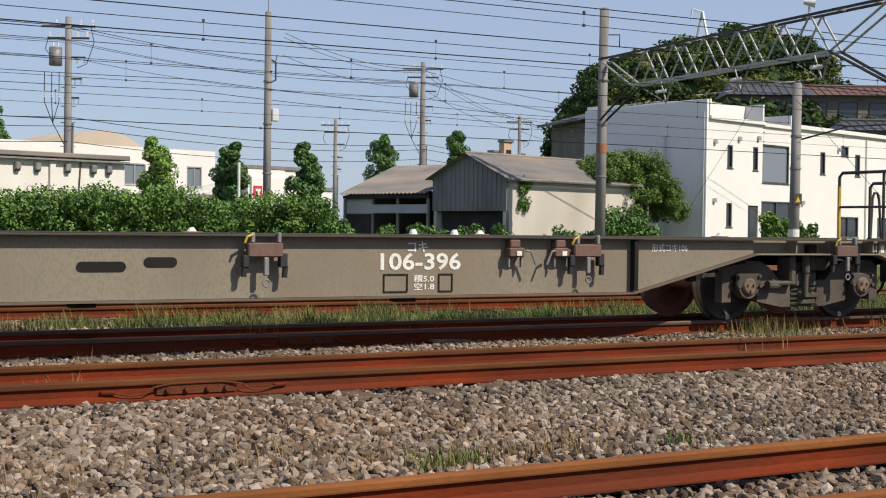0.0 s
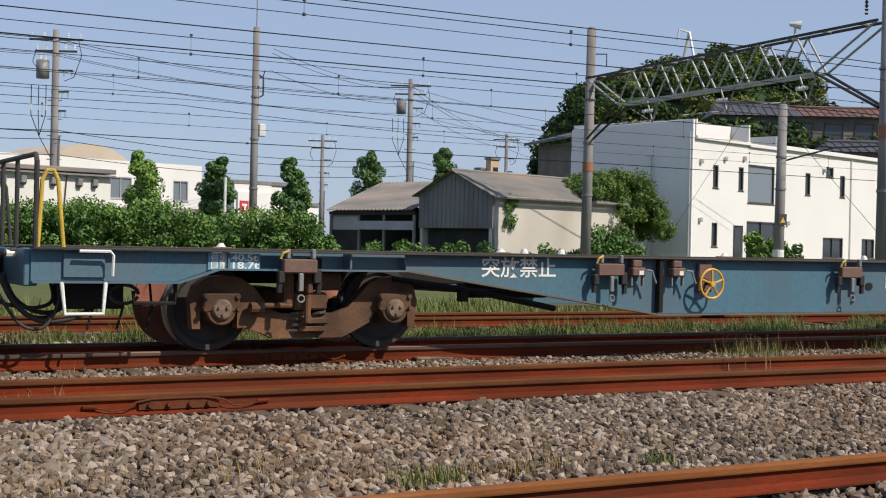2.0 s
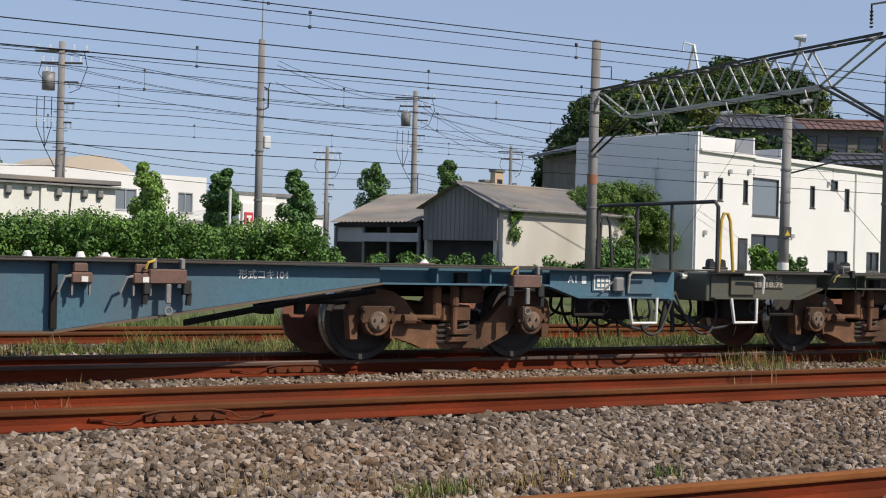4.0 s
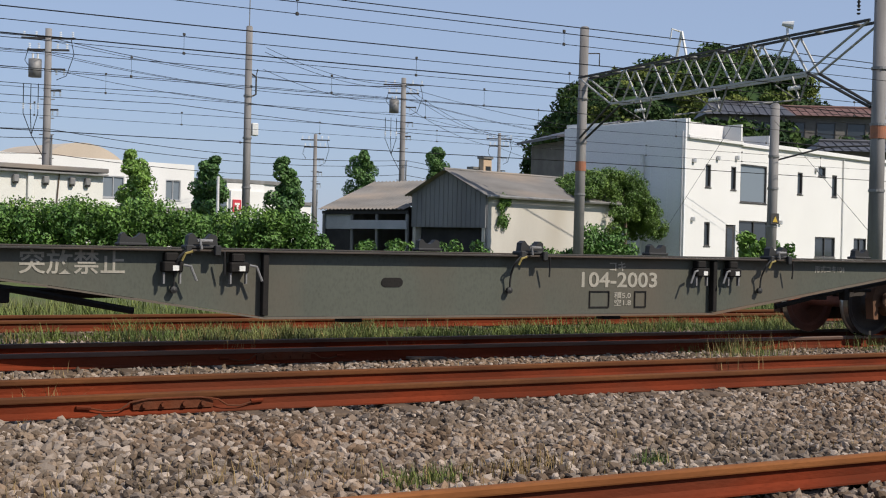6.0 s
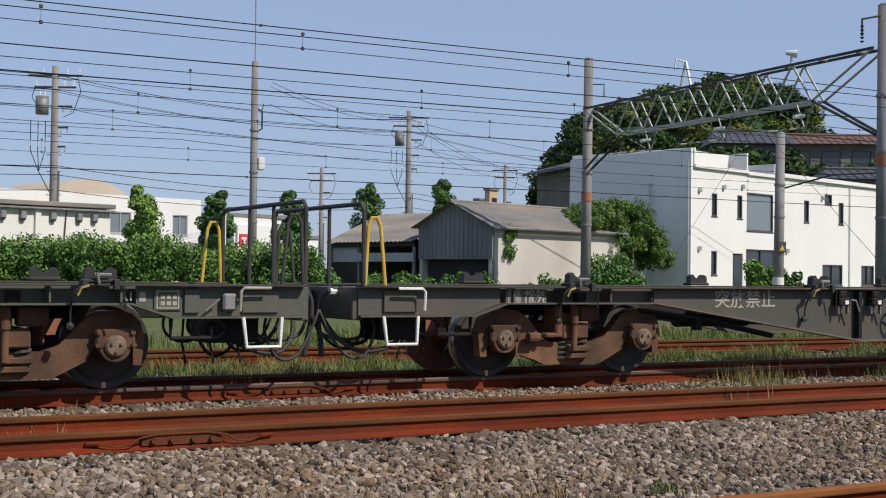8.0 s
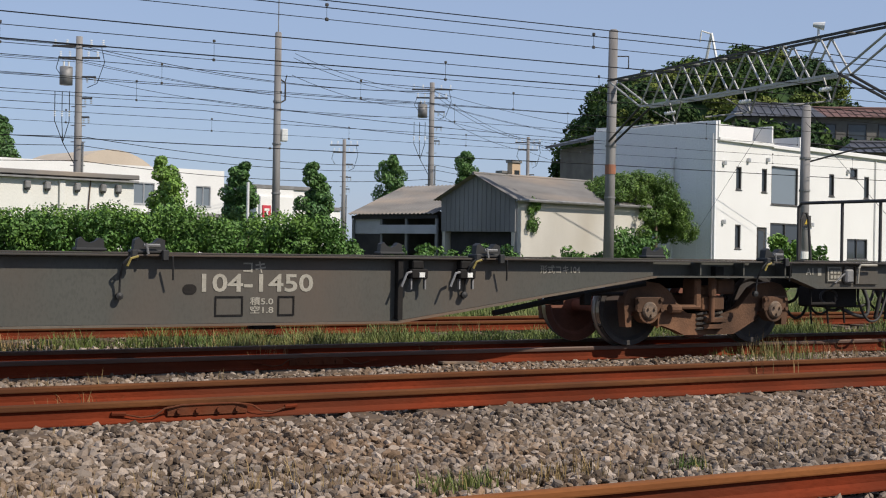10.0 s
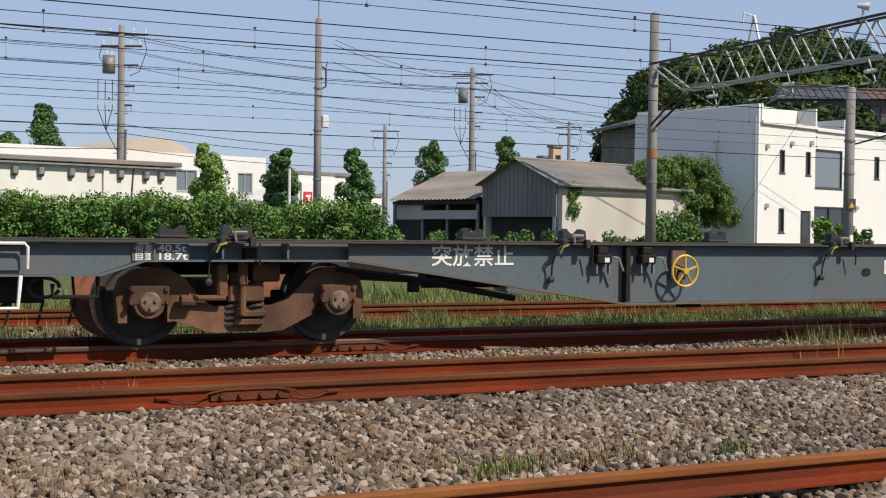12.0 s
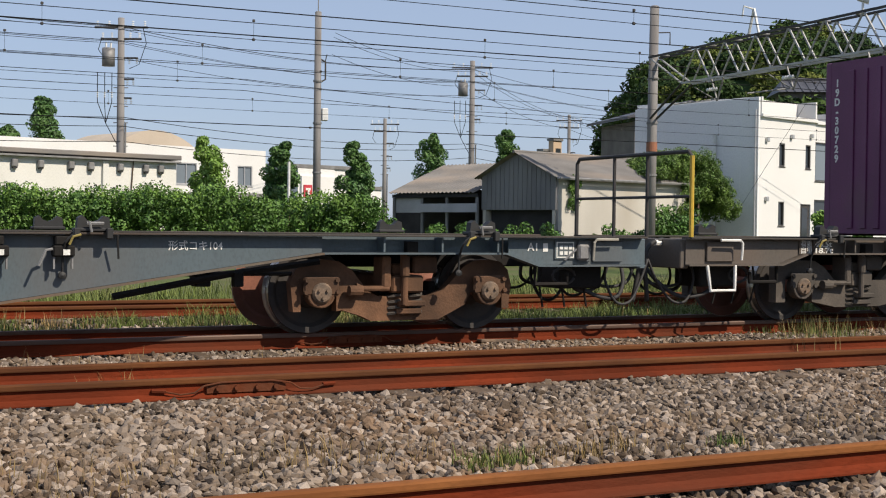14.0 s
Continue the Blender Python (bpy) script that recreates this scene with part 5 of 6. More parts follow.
def track_wires(y, kc, km):
    """A contact wire with its messenger wire and droppers over a track."""
    zc, zm = 1.133 + kc * y, 1.133 + km * y
    span(y, kc, 0.0, "straight contact wire over a track", 0.007, 0)
    span(y, km, 0.05, "messenger wire above the contact wire", 0.009, 0)
    d = thing("dropper_row", "thin droppers between messenger and contact wire", "wire", pose(0, y, 0), "overhead wires")
    for i in range(15):
        x = -6 + 5.1 * i + 0.4 * math.sin(i * 3.1 + y)
        part("dropper", Mesh().tube([(x, 0, zc), (x, 0, zm)], 0.004, 4), M_WIRE, d)
        for z in (zc, zm):
            part("clip", Mesh().soft(x - 0.03, -0.02, z - 0.03, x + 0.03, 0.02, z + 0.03), M_DSTEEL, d)


track_wires(21.3, 0.1865, 0.1985)
track_wires(27.5, 0.145, 0.160)
track_wires(32.0, 0.1235, 0.138)
track_wires(36.5, 0.109, 0.1235)
track_wires(44.0, 0.0886, 0.098)
span(24.6, 0.174, 0.15, "feeder cable along the poles", 0.012, 0)
span(39.6, 0.1505, 0.1, "thick feeder cable along the far poles", 0.020, 0)
span(39.6, 0.0784, 0.05, "signal cable along the far poles", 0.014, 8)
span(30.0, 0.205, 0.1, "feeder cable high over the tracks", 0.014, 6)

# ---- the train ----
YC = RAIL_C + GAUGE / 2      # middle of the train's track
LONG = 20.4                                     # coupling to coupling
WEB = -1.14                                     # plane of the side plates
WHEEL_R = 0.43
AXLE_Z = 0.43                                   # axle height in the bogie


SURGE_T = [0, 0.5, 1, 1.5, 2, 2.5, 3, 5.5, 6, 6.5, 7, 7.5, 8, 10.5, 11, 11.5, 12, 12.5, 13, 13.5, 14]
SURGE_X = [0.07, -0.04, 0.09, -0.01, -0.03, -0.03, 0, -0.03, -0.03, 0.10, 0.08, 0.0, 0.08, -0.02, 0.08, -0.03, 0.01, -0.04, 0.10, -0.05, -0.01]


def along(t):
    """Place of the first wagon's middle along the track."""
    return 4.6565 - 6.31795 * t + 0.003945 * t * t + float(np.interp(t, SURGE_T, SURGE_X))


def wheelset_data():
    """Two wheels on an axle, in one mesh: faces, backs, axle and treads by material."""
    h = GAUGE / 2
    pieces = []
    for s in (-1, 1):
        y = s * h
        pieces.append((0, Mesh().lathe([(r, y + s * o) for r, o in [(0.0, 0.10), (0.10, 0.10), (0.14, 0.085), (0.17, 0.03), (0.33, 0.025), (0.37, 0.06), (0.425, 0.064), (0.430, 0.05)]], 40)))
        pieces.append((1, Mesh().lathe([(r, y - s * o) for r, o in [(0.452, 0.068), (0.37, 0.064), (0.33, 0.03), (0.15, 0.03), (0.07, 0.08)]], 40)))
        pieces.append((2, Mesh().lathe([(0.430, y + s * 0.05), (0.430, y - s * 0.03), (0.45, y - s * 0.045), (0.455, y - s * 0.06), (0.452, y - s * 0.068)], 40)))
    pieces.append((1, Mesh().tube([(0, -0.9, 0), (0, 0.9, 0)], 0.075, 14)))
    whole, ids = Mesh(), []
    for k, m in pieces:
        whole.add(m.v, m.f)
        ids += [k] * len(m.f)
    me = whole.data("wheelset", M_WHEEL)
    me.materials.append(M_WHEELB)
    me.materials.append(M_TREAD)
    me.polygons.foreach_set("material_index", ids)
    return me


WHEELS = wheelset_data()


def sideframe(s, plain):
    """A cast side frame with pedestals over both axles and a dropped middle."""
    if plain:
        o = [(-1.30, 0.24), (-1.30, 0.66), (-1.20, 0.74), (-0.70, 0.74), (-0.55, 0.66), (-0.38, 0.50), (0.38, 0.50), (0.55, 0.66), (0.70, 0.74), (1.20, 0.74), (1.30, 0.66), (1.30, 0.24),
             (1.16, 0.24), (1.16, 0.55), (0.74, 0.55), (0.74, 0.24), (0.36, 0.17), (-0.36, 0.17), (-0.74, 0.24), (-0.74, 0.55), (-1.16, 0.55), (-1.16, 0.24)]
    else:
        o = [(-1.22, 0.24), (-1.25, 0.52), (-1.20, 0.66), (-1.08, 0.745), (-0.92, 0.765), (-0.74, 0.745), (-0.60, 0.66), (-0.50, 0.54), (-0.42, 0.44), (-0.30, 0.385), (0.30, 0.385),
             (0.44, 0.44), (0.56, 0.56), (0.68, 0.69), (0.80, 0.75), (0.98, 0.765), (1.12, 0.735), (1.21, 0.65), (1.25, 0.50), (1.22, 0.24), (1.14, 0.24), (1.14, 0.41),
             (0.76, 0.41), (0.70, 0.29), (0.50, 0.19), (0.38, 0.135), (-0.38, 0.135), (-0.50, 0.19), (-0.70, 0.25), (-0.76, 0.24), (-0.76, 0.41), (-1.14, 0.41), (-1.14, 0.24)]
    y0, y1 = (-0.93, -0.80) if s < 0 else (0.80, 0.93)
    return Mesh().prism(o, y0, y1)


def bogie(wagon, x, dusty, sets):
    b = part("bogie", sideframe(-1, not dusty), M_BOGIE if dusty else M_BOGIEG, wagon, "rust-brown dusty cast bogie" if dusty else "dark grey bogie", at=pose(x, 0, 0))
    main = M_BOGIE if dusty else M_BOGIEG
    part("side_frame", sideframe(1, not dusty), main, b)
    for ax in (-0.95, 0.95):
        for s in (-1, 1):
            m = Mesh().soft(ax - 0.19, s * 0.99 - 0.03, 0.40, ax + 0.19, s * 0.99 + 0.03 - 0.025, 0.60, 0.02)
            m.lathe([(0.0, 0), (0.15, 0), (0.15, s * 0.13), (0, s * 0.13)], 20, (ax, s * 0.88, 0.43))
            m.torus((ax, s * 1.0, 0.43), 0.135, 0.016, 24, 6)
            part("axle_box", m, main, b)
            c = Mesh().lathe([(0, s * 0.175), (0.085, s * 0.17), (0.105, s * 0.15), (0.105, 0), (0, 0)], 20, (ax, s * 0.88, 0.43))
            for i in range(3):
                a = 2 * math.pi * i / 3 + 0.5
                c.tube([(ax + 0.05 * math.cos(a), s * 1.05, 0.43 + 0.05 * math.sin(a)), (ax + 0.05 * math.cos(a), s * 1.075, 0.43 + 0.05 * math.sin(a))], 0.016, 6)
            part("bearing_cap", c, M_CAP, b, "worn pale bearing cap")
            bolts = [(-0.16, 0.56), (0.16, 0.56), (-0.17, 0.44), (0.17, 0.44)]
            if s < 0:
                for dx, z in bolts:
                    part("bolt", Mesh().tube([(ax + dx, -1.02, z), (ax + dx, -1.045, z)], 0.026, 6), main, b)
        ws = part("wheelset", WHEELS, None, b, "dark steel wheels with bright treads", at=pose(ax, 0, AXLE_Z))
        sets.append((ws, ax))
    for s in (-1, 1):
        for dx in (-0.12, 0.12):
            pts = [(dx + 0.075 * math.cos(a * 0.9), s * 0.90 + 0.075 * math.sin(a * 0.9), 0.17 + 0.0085 * a) for a in range(0, 29)]
            part("spring", Mesh().tube(pts, 0.017, 5), M_BOGIEG, b, "coil spring under the bolster")
    part("bolster", Mesh().soft(-0.18, -1.0, 0.42, 0.18, 1.0, 0.60, 0.02).soft(-0.30, -1.04, 0.47, -0.20, -0.78, 0.80, 0.02).soft(0.06, -1.0, 0.62, 0.34, -0.82, 0.80, 0.02), main, b)
    part("damper", Mesh().tube([(-0.06, -1.05, 0.82), (-0.06, -1.05, 0.60)], 0.05, 10).tube([(-0.06, -1.05, 0.60), (-0.06, -1.05, 0.30)], 0.035, 10), main, b)
    part("tie_rod", Mesh().tube([(-0.58, -1.0, 0.50), (-0.50, -1.0, 0.47), (-0.22, -1.02, 0.47)], 0.028, 8).tube([(-0.66, -1.02, 0.45), (-0.52, -1.02, 0.45)], 0.055, 10), main, b)
    part("spring_plank", Mesh().soft(-0.12, -1.0, 0.20, 0.16, -0.94, 0.26, 0.01).soft(-0.10, -1.02, 0.28, 0.20, -0.94, 0.34, 0.01), main, b)
    part("brake_beam", Mesh().box(-0.42, -0.7, 0.34, -0.32, 0.7, 0.42).box(0.32, -0.7, 0.34, 0.42, 0.7, 0.42), M_UNDER, b)
    for ax, s in ((-0.95, 1), (0.95, -1)):
        for y in (-GAUGE / 2, GAUGE / 2):
            part("brake_shoe", Mesh().soft(ax + s * 0.50 - 0.05, y - 0.06, 0.28, ax + s * 0.50 + 0.05, y + 0.06, 0.52, 0.015), M_UNDER, b)
    part("swing_link", Mesh().soft(-0.15, -0.96, 0.60, 0.02, -0.86, 0.72, 0.02), main, b)
    return b


def fastener(wagon, x, s, folded):
    """A container twist lock on the sill: upright, or folded down at the side."""
    y = s * 1.17
    if not folded:
        f = part("container_lock", Mesh().soft(x - 0.17, y - 0.08, 1.022, x + 0.17, y + 0.10, 1.06, 0.012).prism([(x - 0.15, 1.06), (x - 0.14, 1.15), (x - 0.10, 1.175), (x - 0.06, 1.13), (x, 1.11), (x + 0.05, 1.13), (x + 0.09, 1.17), (x + 0.14, 1.15), (x + 0.15, 1.06)], y - 0.05, y + 0.05), M_LOCKB, wagon, "black upright container lock")
        if s < 0:
            for dx in (-0.16, 0.13):
                part("lock_bracket", Mesh().soft(x + dx - 0.03, -1.30, 0.96, x + dx + 0.03, -1.25, 1.06, 0.008), M_LOCKB, f)
            part("chain", Mesh().tube(flow([(x - 0.19, -1.29, 1.0), (x - 0.26, -1.29, 0.93), (x - 0.27, -1.22, 0.80), (x - 0.27, -1.20, 0.66)], 3), 0.011, 5), M_LOCKB, f)
            part("chain", Mesh().tube([(x + 0.2, -1.28, 1.0), (x + 0.22, -1.24, 0.78)], 0.010, 5), M_LOCKB, f)
            part("latch_pin", Mesh().tube([(x - 0.07, -1.27, 1.10), (x + 0.08, -1.27, 1.10)], 0.016, 6), M_STEEL, f)
            part("latch_pin", Mesh().tube([(x - 0.05, -1.28, 1.12), (x - 0.03, -1.28, 1.02)], 0.012, 6), M_STEEL, f)
            part("release_handle", Mesh().tube([(x - 0.13, -1.31, 1.0), (x - 0.20, -1.32, 0.98), (x - 0.23, -1.31, 0.91)], 0.012, 6), M_DULLY, f, "yellow release handle")
            part("wedge", Mesh().lathe([(0, -0.03), (0.035, -0.02), (0.035, 0.02), (0, 0.03)], 10, (x - 0.27, -1.19, 0.63)), M_LOCKB, f)
    else:
        f = part("container_lock", Mesh().soft(x - 0.22, y - 0.12, 0.80, x + 0.14, y - 0.03, 0.94, 0.012) if s < 0 else Mesh().soft(x - 0.12, y - 0.06, 1.0, x + 0.12, y + 0.06, 1.03, 0.01), M_LOCKR, wagon, "red-brown container lock folded down")
        if s < 0:
            for dx in (-0.17, 0.10):
                part("hinge", Mesh().soft(x + dx - 0.02, -1.29, 0.94, x + dx + 0.02, -1.23, 1.04, 0.008), M_STEEL, f)
            part("hook", Mesh().soft(x - 0.06, -1.30, 0.62, x - 0.01, -1.26, 0.80, 0.008).torus((x - 0.03, -1.28, 0.55), 0.035, 0.010, 12, 6), M_STEEL, f)
            part("claw", Mesh().soft(x - 0.27, -1.28, 0.70, x - 0.20, -1.20, 0.82, 0.01).tube([(x - 0.24, -1.24, 0.70), (x - 0.25, -1.24, 0.61)], 0.03, 8), M_LOCKB, f)
            part("claw", Mesh().soft(x + 0.11, -1.28, 0.70, x + 0.19, -1.20, 0.84, 0.01).tube([(x + 0.18, -1.24, 0.72), (x + 0.17, -1.24, 0.60)], 0.03, 8), M_LOCKB, f)
            part("release_handle", Mesh().tube([(x - 0.17, -1.29, 1.02), (x - 0.24, -1.31, 1.0), (x - 0.26, -1.30, 0.94)], 0.013, 6), M_YELLOW, f, "yellow release handle")
        else:
            part("cap", Mesh().tube([(x, y, 1.03), (x, y, 1.05), (x, y, 1.075)], 0.06, 10, 0.025), M_PAINT, f, "white domed lock cap")
    return f


def lever_box(wagon, x, caps, flip):
    k = -1 if flip else 1
    b = part("lock_lever_box", Mesh().soft(x - 0.09, -1.27, 0.80, x + 0.10, WEB - 0.003, 0.90, 0.012).soft(x - 0.07, -1.25, 0.90, x + 0.06, WEB - 0.003, 0.985, 0.012), M_LOCKR if caps else M_UNDER, wagon, "small dark lever box on the sill")
    part("tag", Mesh().box(x - 0.005, -1.279, 0.815, x + 0.055, -1.272, 0.865), M_PAINT, b, "white tag")
    for dx in (-0.078, 0.082):
        part("leg", Mesh().box(x + dx - 0.008, -1.24, 0.69, x + dx + 0.008, -1.20, 0.798), M_STEEL, b)
    part("lever", Mesh().tube([(x + k * 0.10, -1.28, 0.87), (x + k * 0.16, -1.30, 0.86), (x + k * 0.22, -1.30, 0.72)], 0.013, 6), M_STEEL, b)
    if caps:
        part("cap", Mesh().tube([(x, 1.17, 1.0), (x, 1.17, 1.05), (x, 1.17, 1.08)], 0.06, 10, 0.03), M_PAINT, b, "white domed cap")
    return b


def wagon(colour, number, deep, label, folded=False, hand=None, slots=(), dusty=True, warn=None, ink=None, left_rail=1.9, right_rail=None, levers=((-3.25, False), (-2.65, False), (3.12, True), (3.70, True)), nx=1.5, nw=1.05, warn_x=-4.84, locks=(-7.85, -3.62, 0.25, 3.98, 7.85), px=-8.25, tint=None, right_step=True, ax=8.50):
    """A container flat wagon: fish-bellied side plates, end frames, two bogies and fittings."""
    c = M_W[colour]
    ink = ink or M_PAINT
    k = 0.972                                   # the middle fittings sit slightly closer together than the round figures
    low = 0.40 if colour == "grey" else 0.365    # underside of the side plates
    nx, warn_x, deep = nx * k, warn_x * k, deep * k
    slots = [(a * k, b * k, z + 0.03) for a, b, z in slots]
    locks = [x * k if abs(x) < 6 else x for x in locks]
    levers = [(x * k, flip) for x, flip in levers]
    w = thing("container_wagon", label, "railway wagon", group="wagons of the freight train")
    sets = []
    E = 9.9
    for s in (-1, 1):
        y0, y1 = (WEB, WEB + 0.02) if s < 0 else (-WEB - 0.02, -WEB)
        o = [(-6.1, 0.995), (-6.1, 0.84), (-deep, low), (deep, low), (6.1, 0.84), (6.1, 0.995)]
        plate = part("side_plate", Mesh().prism(o, y0, y1), c, w)
        f0, f1 = (-1.25, WEB + 0.08) if s < 0 else (-WEB - 0.08, 1.25)
        part("top_flange", Mesh().soft(-E, f0, 0.998, E, f1, 1.018, 0.004), M_EDGE, w)
        b0, b1 = (WEB - 0.075, WEB + 0.08) if s < 0 else (-WEB - 0.08, -WEB + 0.075)
        fl = Mesh()
        prof = [(-6.1, 0.84), (-deep, low), (deep, low), (6.1, 0.84)]
        fl.prism([(x, z - 0.004) for x, z in prof] + [(x, z - 0.022) for x, z in reversed(prof)], b0, b1)
        part("bottom_flange", fl, M_FLANGE, w)
        for q in (-1, 1):
            a, b_ = sorted((q * 6.1, q * E))
            # end sill: a channel that deepens towards the buffer beam
            r0, r1 = (-1.02, -1.0) if s < 0 else (1.0, 1.02)
            part("end_sill", Mesh().prism([(q * 6.05, 0.825), (q * 8.55, 0.825), (q * 8.55, 0.995), (q * 6.05, 0.995)], r0, r1), c, w)
            part("end_plate", Mesh().prism([(q * 8.2, 0.83), (q * 8.55, 0.71), (q * E, 0.71), (q * E, 0.995), (q * 8.2, 0.995)], y0, y1), c, w)
            part("end_sill_flange", Mesh().prism([(q * 6.101, 0.838), (q * 8.15, 0.838), (q * 8.55, 0.708), (q * E, 0.708), (q * E, 0.69), (q * 8.54, 0.69), (q * 8.14, 0.82), (q * 6.101, 0.82)], b0, b1), c, w)
            for x in (6.75, 7.4, 8.05):
                part("rib", Mesh().box(q * x - 0.01, f0 + 0.06 if s < 0 else 1.023, 0.845, q * x + 0.01, -1.023 if s < 0 else f1 - 0.06, 0.994), c, w)
            # welded rib in black: its shadow on the plate is put into the colour
            part("rib", Mesh().soft(q * deep - 0.03, (WEB - 0.085) if s < 0 else -WEB + 0.003, low + 0.015, q * deep + 0.03, (WEB - 0.003) if s < 0 else -WEB + 0.085, 0.994, 0.006), M_UNDER, w, "welded rib, dark with its shadow in the colour")
    part("centre_sill", Mesh().soft(-E, -0.12, 0.66, E, 0.12, 0.87, 0.01), M_UNDER, w)
    for x in (-7.1, -4.6, -2.9, -1.0, 1.0, 2.9, 4.6, 7.1):
        part("cross_beam", Mesh().box(x - 0.06, WEB + 0.03, 0.80, x + 0.06, -WEB - 0.03, 0.95), M_UNDER, w)
    for q in (-1, 1):
        part("body_bolster", Mesh().soft(q * 7.1 - 0.85, -0.99, 0.86, q * 7.1 + 0.85, 0.99, 0.95, 0.01), M_UNDER, w)
    for x0, x1 in ((-E + 0.07, -8.9), (8.9, E - 0.07)):
        part("end_platform", Mesh().soft(x0, WEB + 0.085, 0.955, x1, -WEB - 0.085, 0.985, 0.004), c, w)
    for q in (-1, 1):
        part("end_beam", Mesh().soft(q * E - 0.06, -1.12, 0.66, q * E + 0.06, 1.12, 0.995, 0.01), c, w)
        cp = part("coupler", Mesh().soft(min(q * E, q * 10.2), -0.13, 0.72, max(q * E, q * 10.2), 0.13, 0.96, 0.03).soft(min(q * 10.0, q * 10.19), -0.22, 0.70, max(q * 10.0, q * 10.19), 0.20, 0.98, 0.04), M_UNDER, w)
        # brake hoses and cables that hang at the coupling
        for k in range(4 if q < 0 else 7):
            x, y = q * (9.62 - 0.10 * k + 0.1 * (k % 2)), -0.85 + 0.24 * k
            drop = 0.28 + 0.055 * ((k * 7) % 4)
            part("hose", Mesh().tube(flow([(x, y, 0.74), (x - q * 0.03, y - 0.03, 0.52), (x + q * 0.10, y - 0.06, drop), (x + q * 0.30, y - 0.05, drop + 0.01), (x + q * 0.47, y, 0.52), (x + q * 0.58, y + 0.02, 0.76)], 5), 0.016 + 0.003 * (k % 3), 7), M_RUBBER, w, smooth=True)
        part("hose", Mesh().tube(flow([(q * 9.75, -0.7, 0.90), (q * 9.95, -0.75, 0.98), (q * 10.13, -0.74, 0.90), (q * 10.16, -0.72, 0.68), (q * 10.12, -0.70, 0.42), (q * 10.1, -0.68, 0.27)], 5), 0.028, 8), M_RUBBER, w, smooth=True)
        part("hose", Mesh().tube(flow([(q * 9.3, -0.6, 0.70), (q * 9.25, -0.8, 0.50), (q * 9.45, -0.9, 0.36), (q * 9.75, -0.85, 0.33), (q * 9.95, -0.7, 0.48), (q * 10.05, -0.5, 0.72)], 5), 0.024, 8), M_RUBBER, w, smooth=True)
        part("hose_clamp", Mesh().tube([(q * 9.95, -0.74, 0.95), (q * 10.05, -0.75, 0.95)], 0.04, 8), M_PAINT, w)
        for k in range(3):
            part("chain", Mesh().tube([(q * (9.3 - 0.28 * k), -0.9, 0.7), (q * (9.28 - 0.28 * k), -0.92, 0.45), (q * (9.33 - 0.28 * k), -0.9, 0.24)], 0.013, 5), M_UNDER, w)
        lp = [(q * 9.0 + 0.14 * math.cos(a * 0.5), -0.95, 0.58 + 0.09 * math.sin(a * 0.5)) for a in range(13)]
        part("hose_loop", Mesh().tube(lp, 0.018, 6), M_RUBBER, w)
        part("release_rod", Mesh().tube([(q * 8.55, -1.1, 0.70), (q * 8.55, -1.1, 0.50), (q * 8.95, -1.1, 0.50), (q * 8.95, -1.1, 0.62)], 0.022, 6), M_UNDER, w)
        part("underframe_box", Mesh().soft(q * 9.25 - 0.3, -0.95, 0.44, q * 9.25 + 0.25, -0.45, 0.70, 0.02), M_UNDER, w)
        # foot step and hand grip
        a, b_ = q * 9.64, q * 9.24
        if q < 0 or right_step:
            part("foot_step", Mesh().tube([(a, -1.2, 0.70), (a * 0.997, -1.23, 0.41), (b_ * 1.003, -1.23, 0.41), (b_, -1.2, 0.70)], 0.021, 7), M_PAINT, w, "white bent-tube foot step")
        part("hand_grip", Mesh().tube([(q * 9.5, -1.265, 0.985), (q * 9.22, -1.27, 0.985), (q * 9.19, -1.27, 0.95), (q * 9.19, -1.25, 0.76)], 0.015, 6), M_PAINT if q < 0 else M_FADED, w)
        part("end_panel", Mesh().soft(min(q * 9.62, q * 9.24), WEB - 0.03, 0.74, max(q * 9.62, q * 9.24), WEB - 0.003, 0.965, 0.006), c, w)
    part("end_valve", Mesh().soft(9.03, -1.22, 0.76, 9.17, WEB - 0.003, 0.93, 0.02).tube([(8.86, -1.2, 0.76), (8.99, -1.23, 0.88)], 0.012, 6), M_STEEL if dusty else M_UNDER, w)
    part("brake_rod", Mesh().tube([(-5.9, -0.85, 0.66), (-4.3, -0.85, 0.58), (-2.4, -0.8, 0.50)], 0.025, 6), M_UNDER, w)
    part("brake_rod", Mesh().tube([(5.9, -0.85, 0.62), (4.6, -0.85, 0.62)], 0.022, 6), M_UNDER, w)
    for q in (-1, 1):
        part("brake_rigging", Mesh().tube([(q * 6.15, -0.92, 0.74), (q * 5.2, -0.95, 0.62), (q * 4.1, -0.95, 0.42)], 0.035, 6).tube([(q * 6.1, -0.6, 0.66), (q * 4.9, -0.7, 0.60)], 0.03, 6)
             .tube([(q * 5.9, -0.2, 0.70), (q * 5.1, -0.95, 0.60)], 0.025, 6), M_UNDER, w)
        part("rigging_clevis", Mesh().soft(q * 5.3 - 0.05, -1.0, 0.50, q * 5.3 + 0.05, -0.9, 0.64, 0.01), M_UNDER, w)
    part("brake_hanger", Mesh().soft(4.9, -0.9, 0.50, 5.05, -0.7, 0.70, 0.01), M_UNDER, w)
    part("air_tank", Mesh().tube([(-4.6, 0.3, 0.60), (-3.4, 0.3, 0.60)], 0.12, 14), M_UNDER, w)
    for x in (-1.9, 1.4):
        part("underside_lug", Mesh().soft(x - 0.12, -1.16, low - 0.065, x + 0.12, -1.0, low - 0.024, 0.008), M_UNDER, w)
    # locks for five containers
    for x in locks:
        for s in (-1, 1):
            fastener(w, x, s, folded)
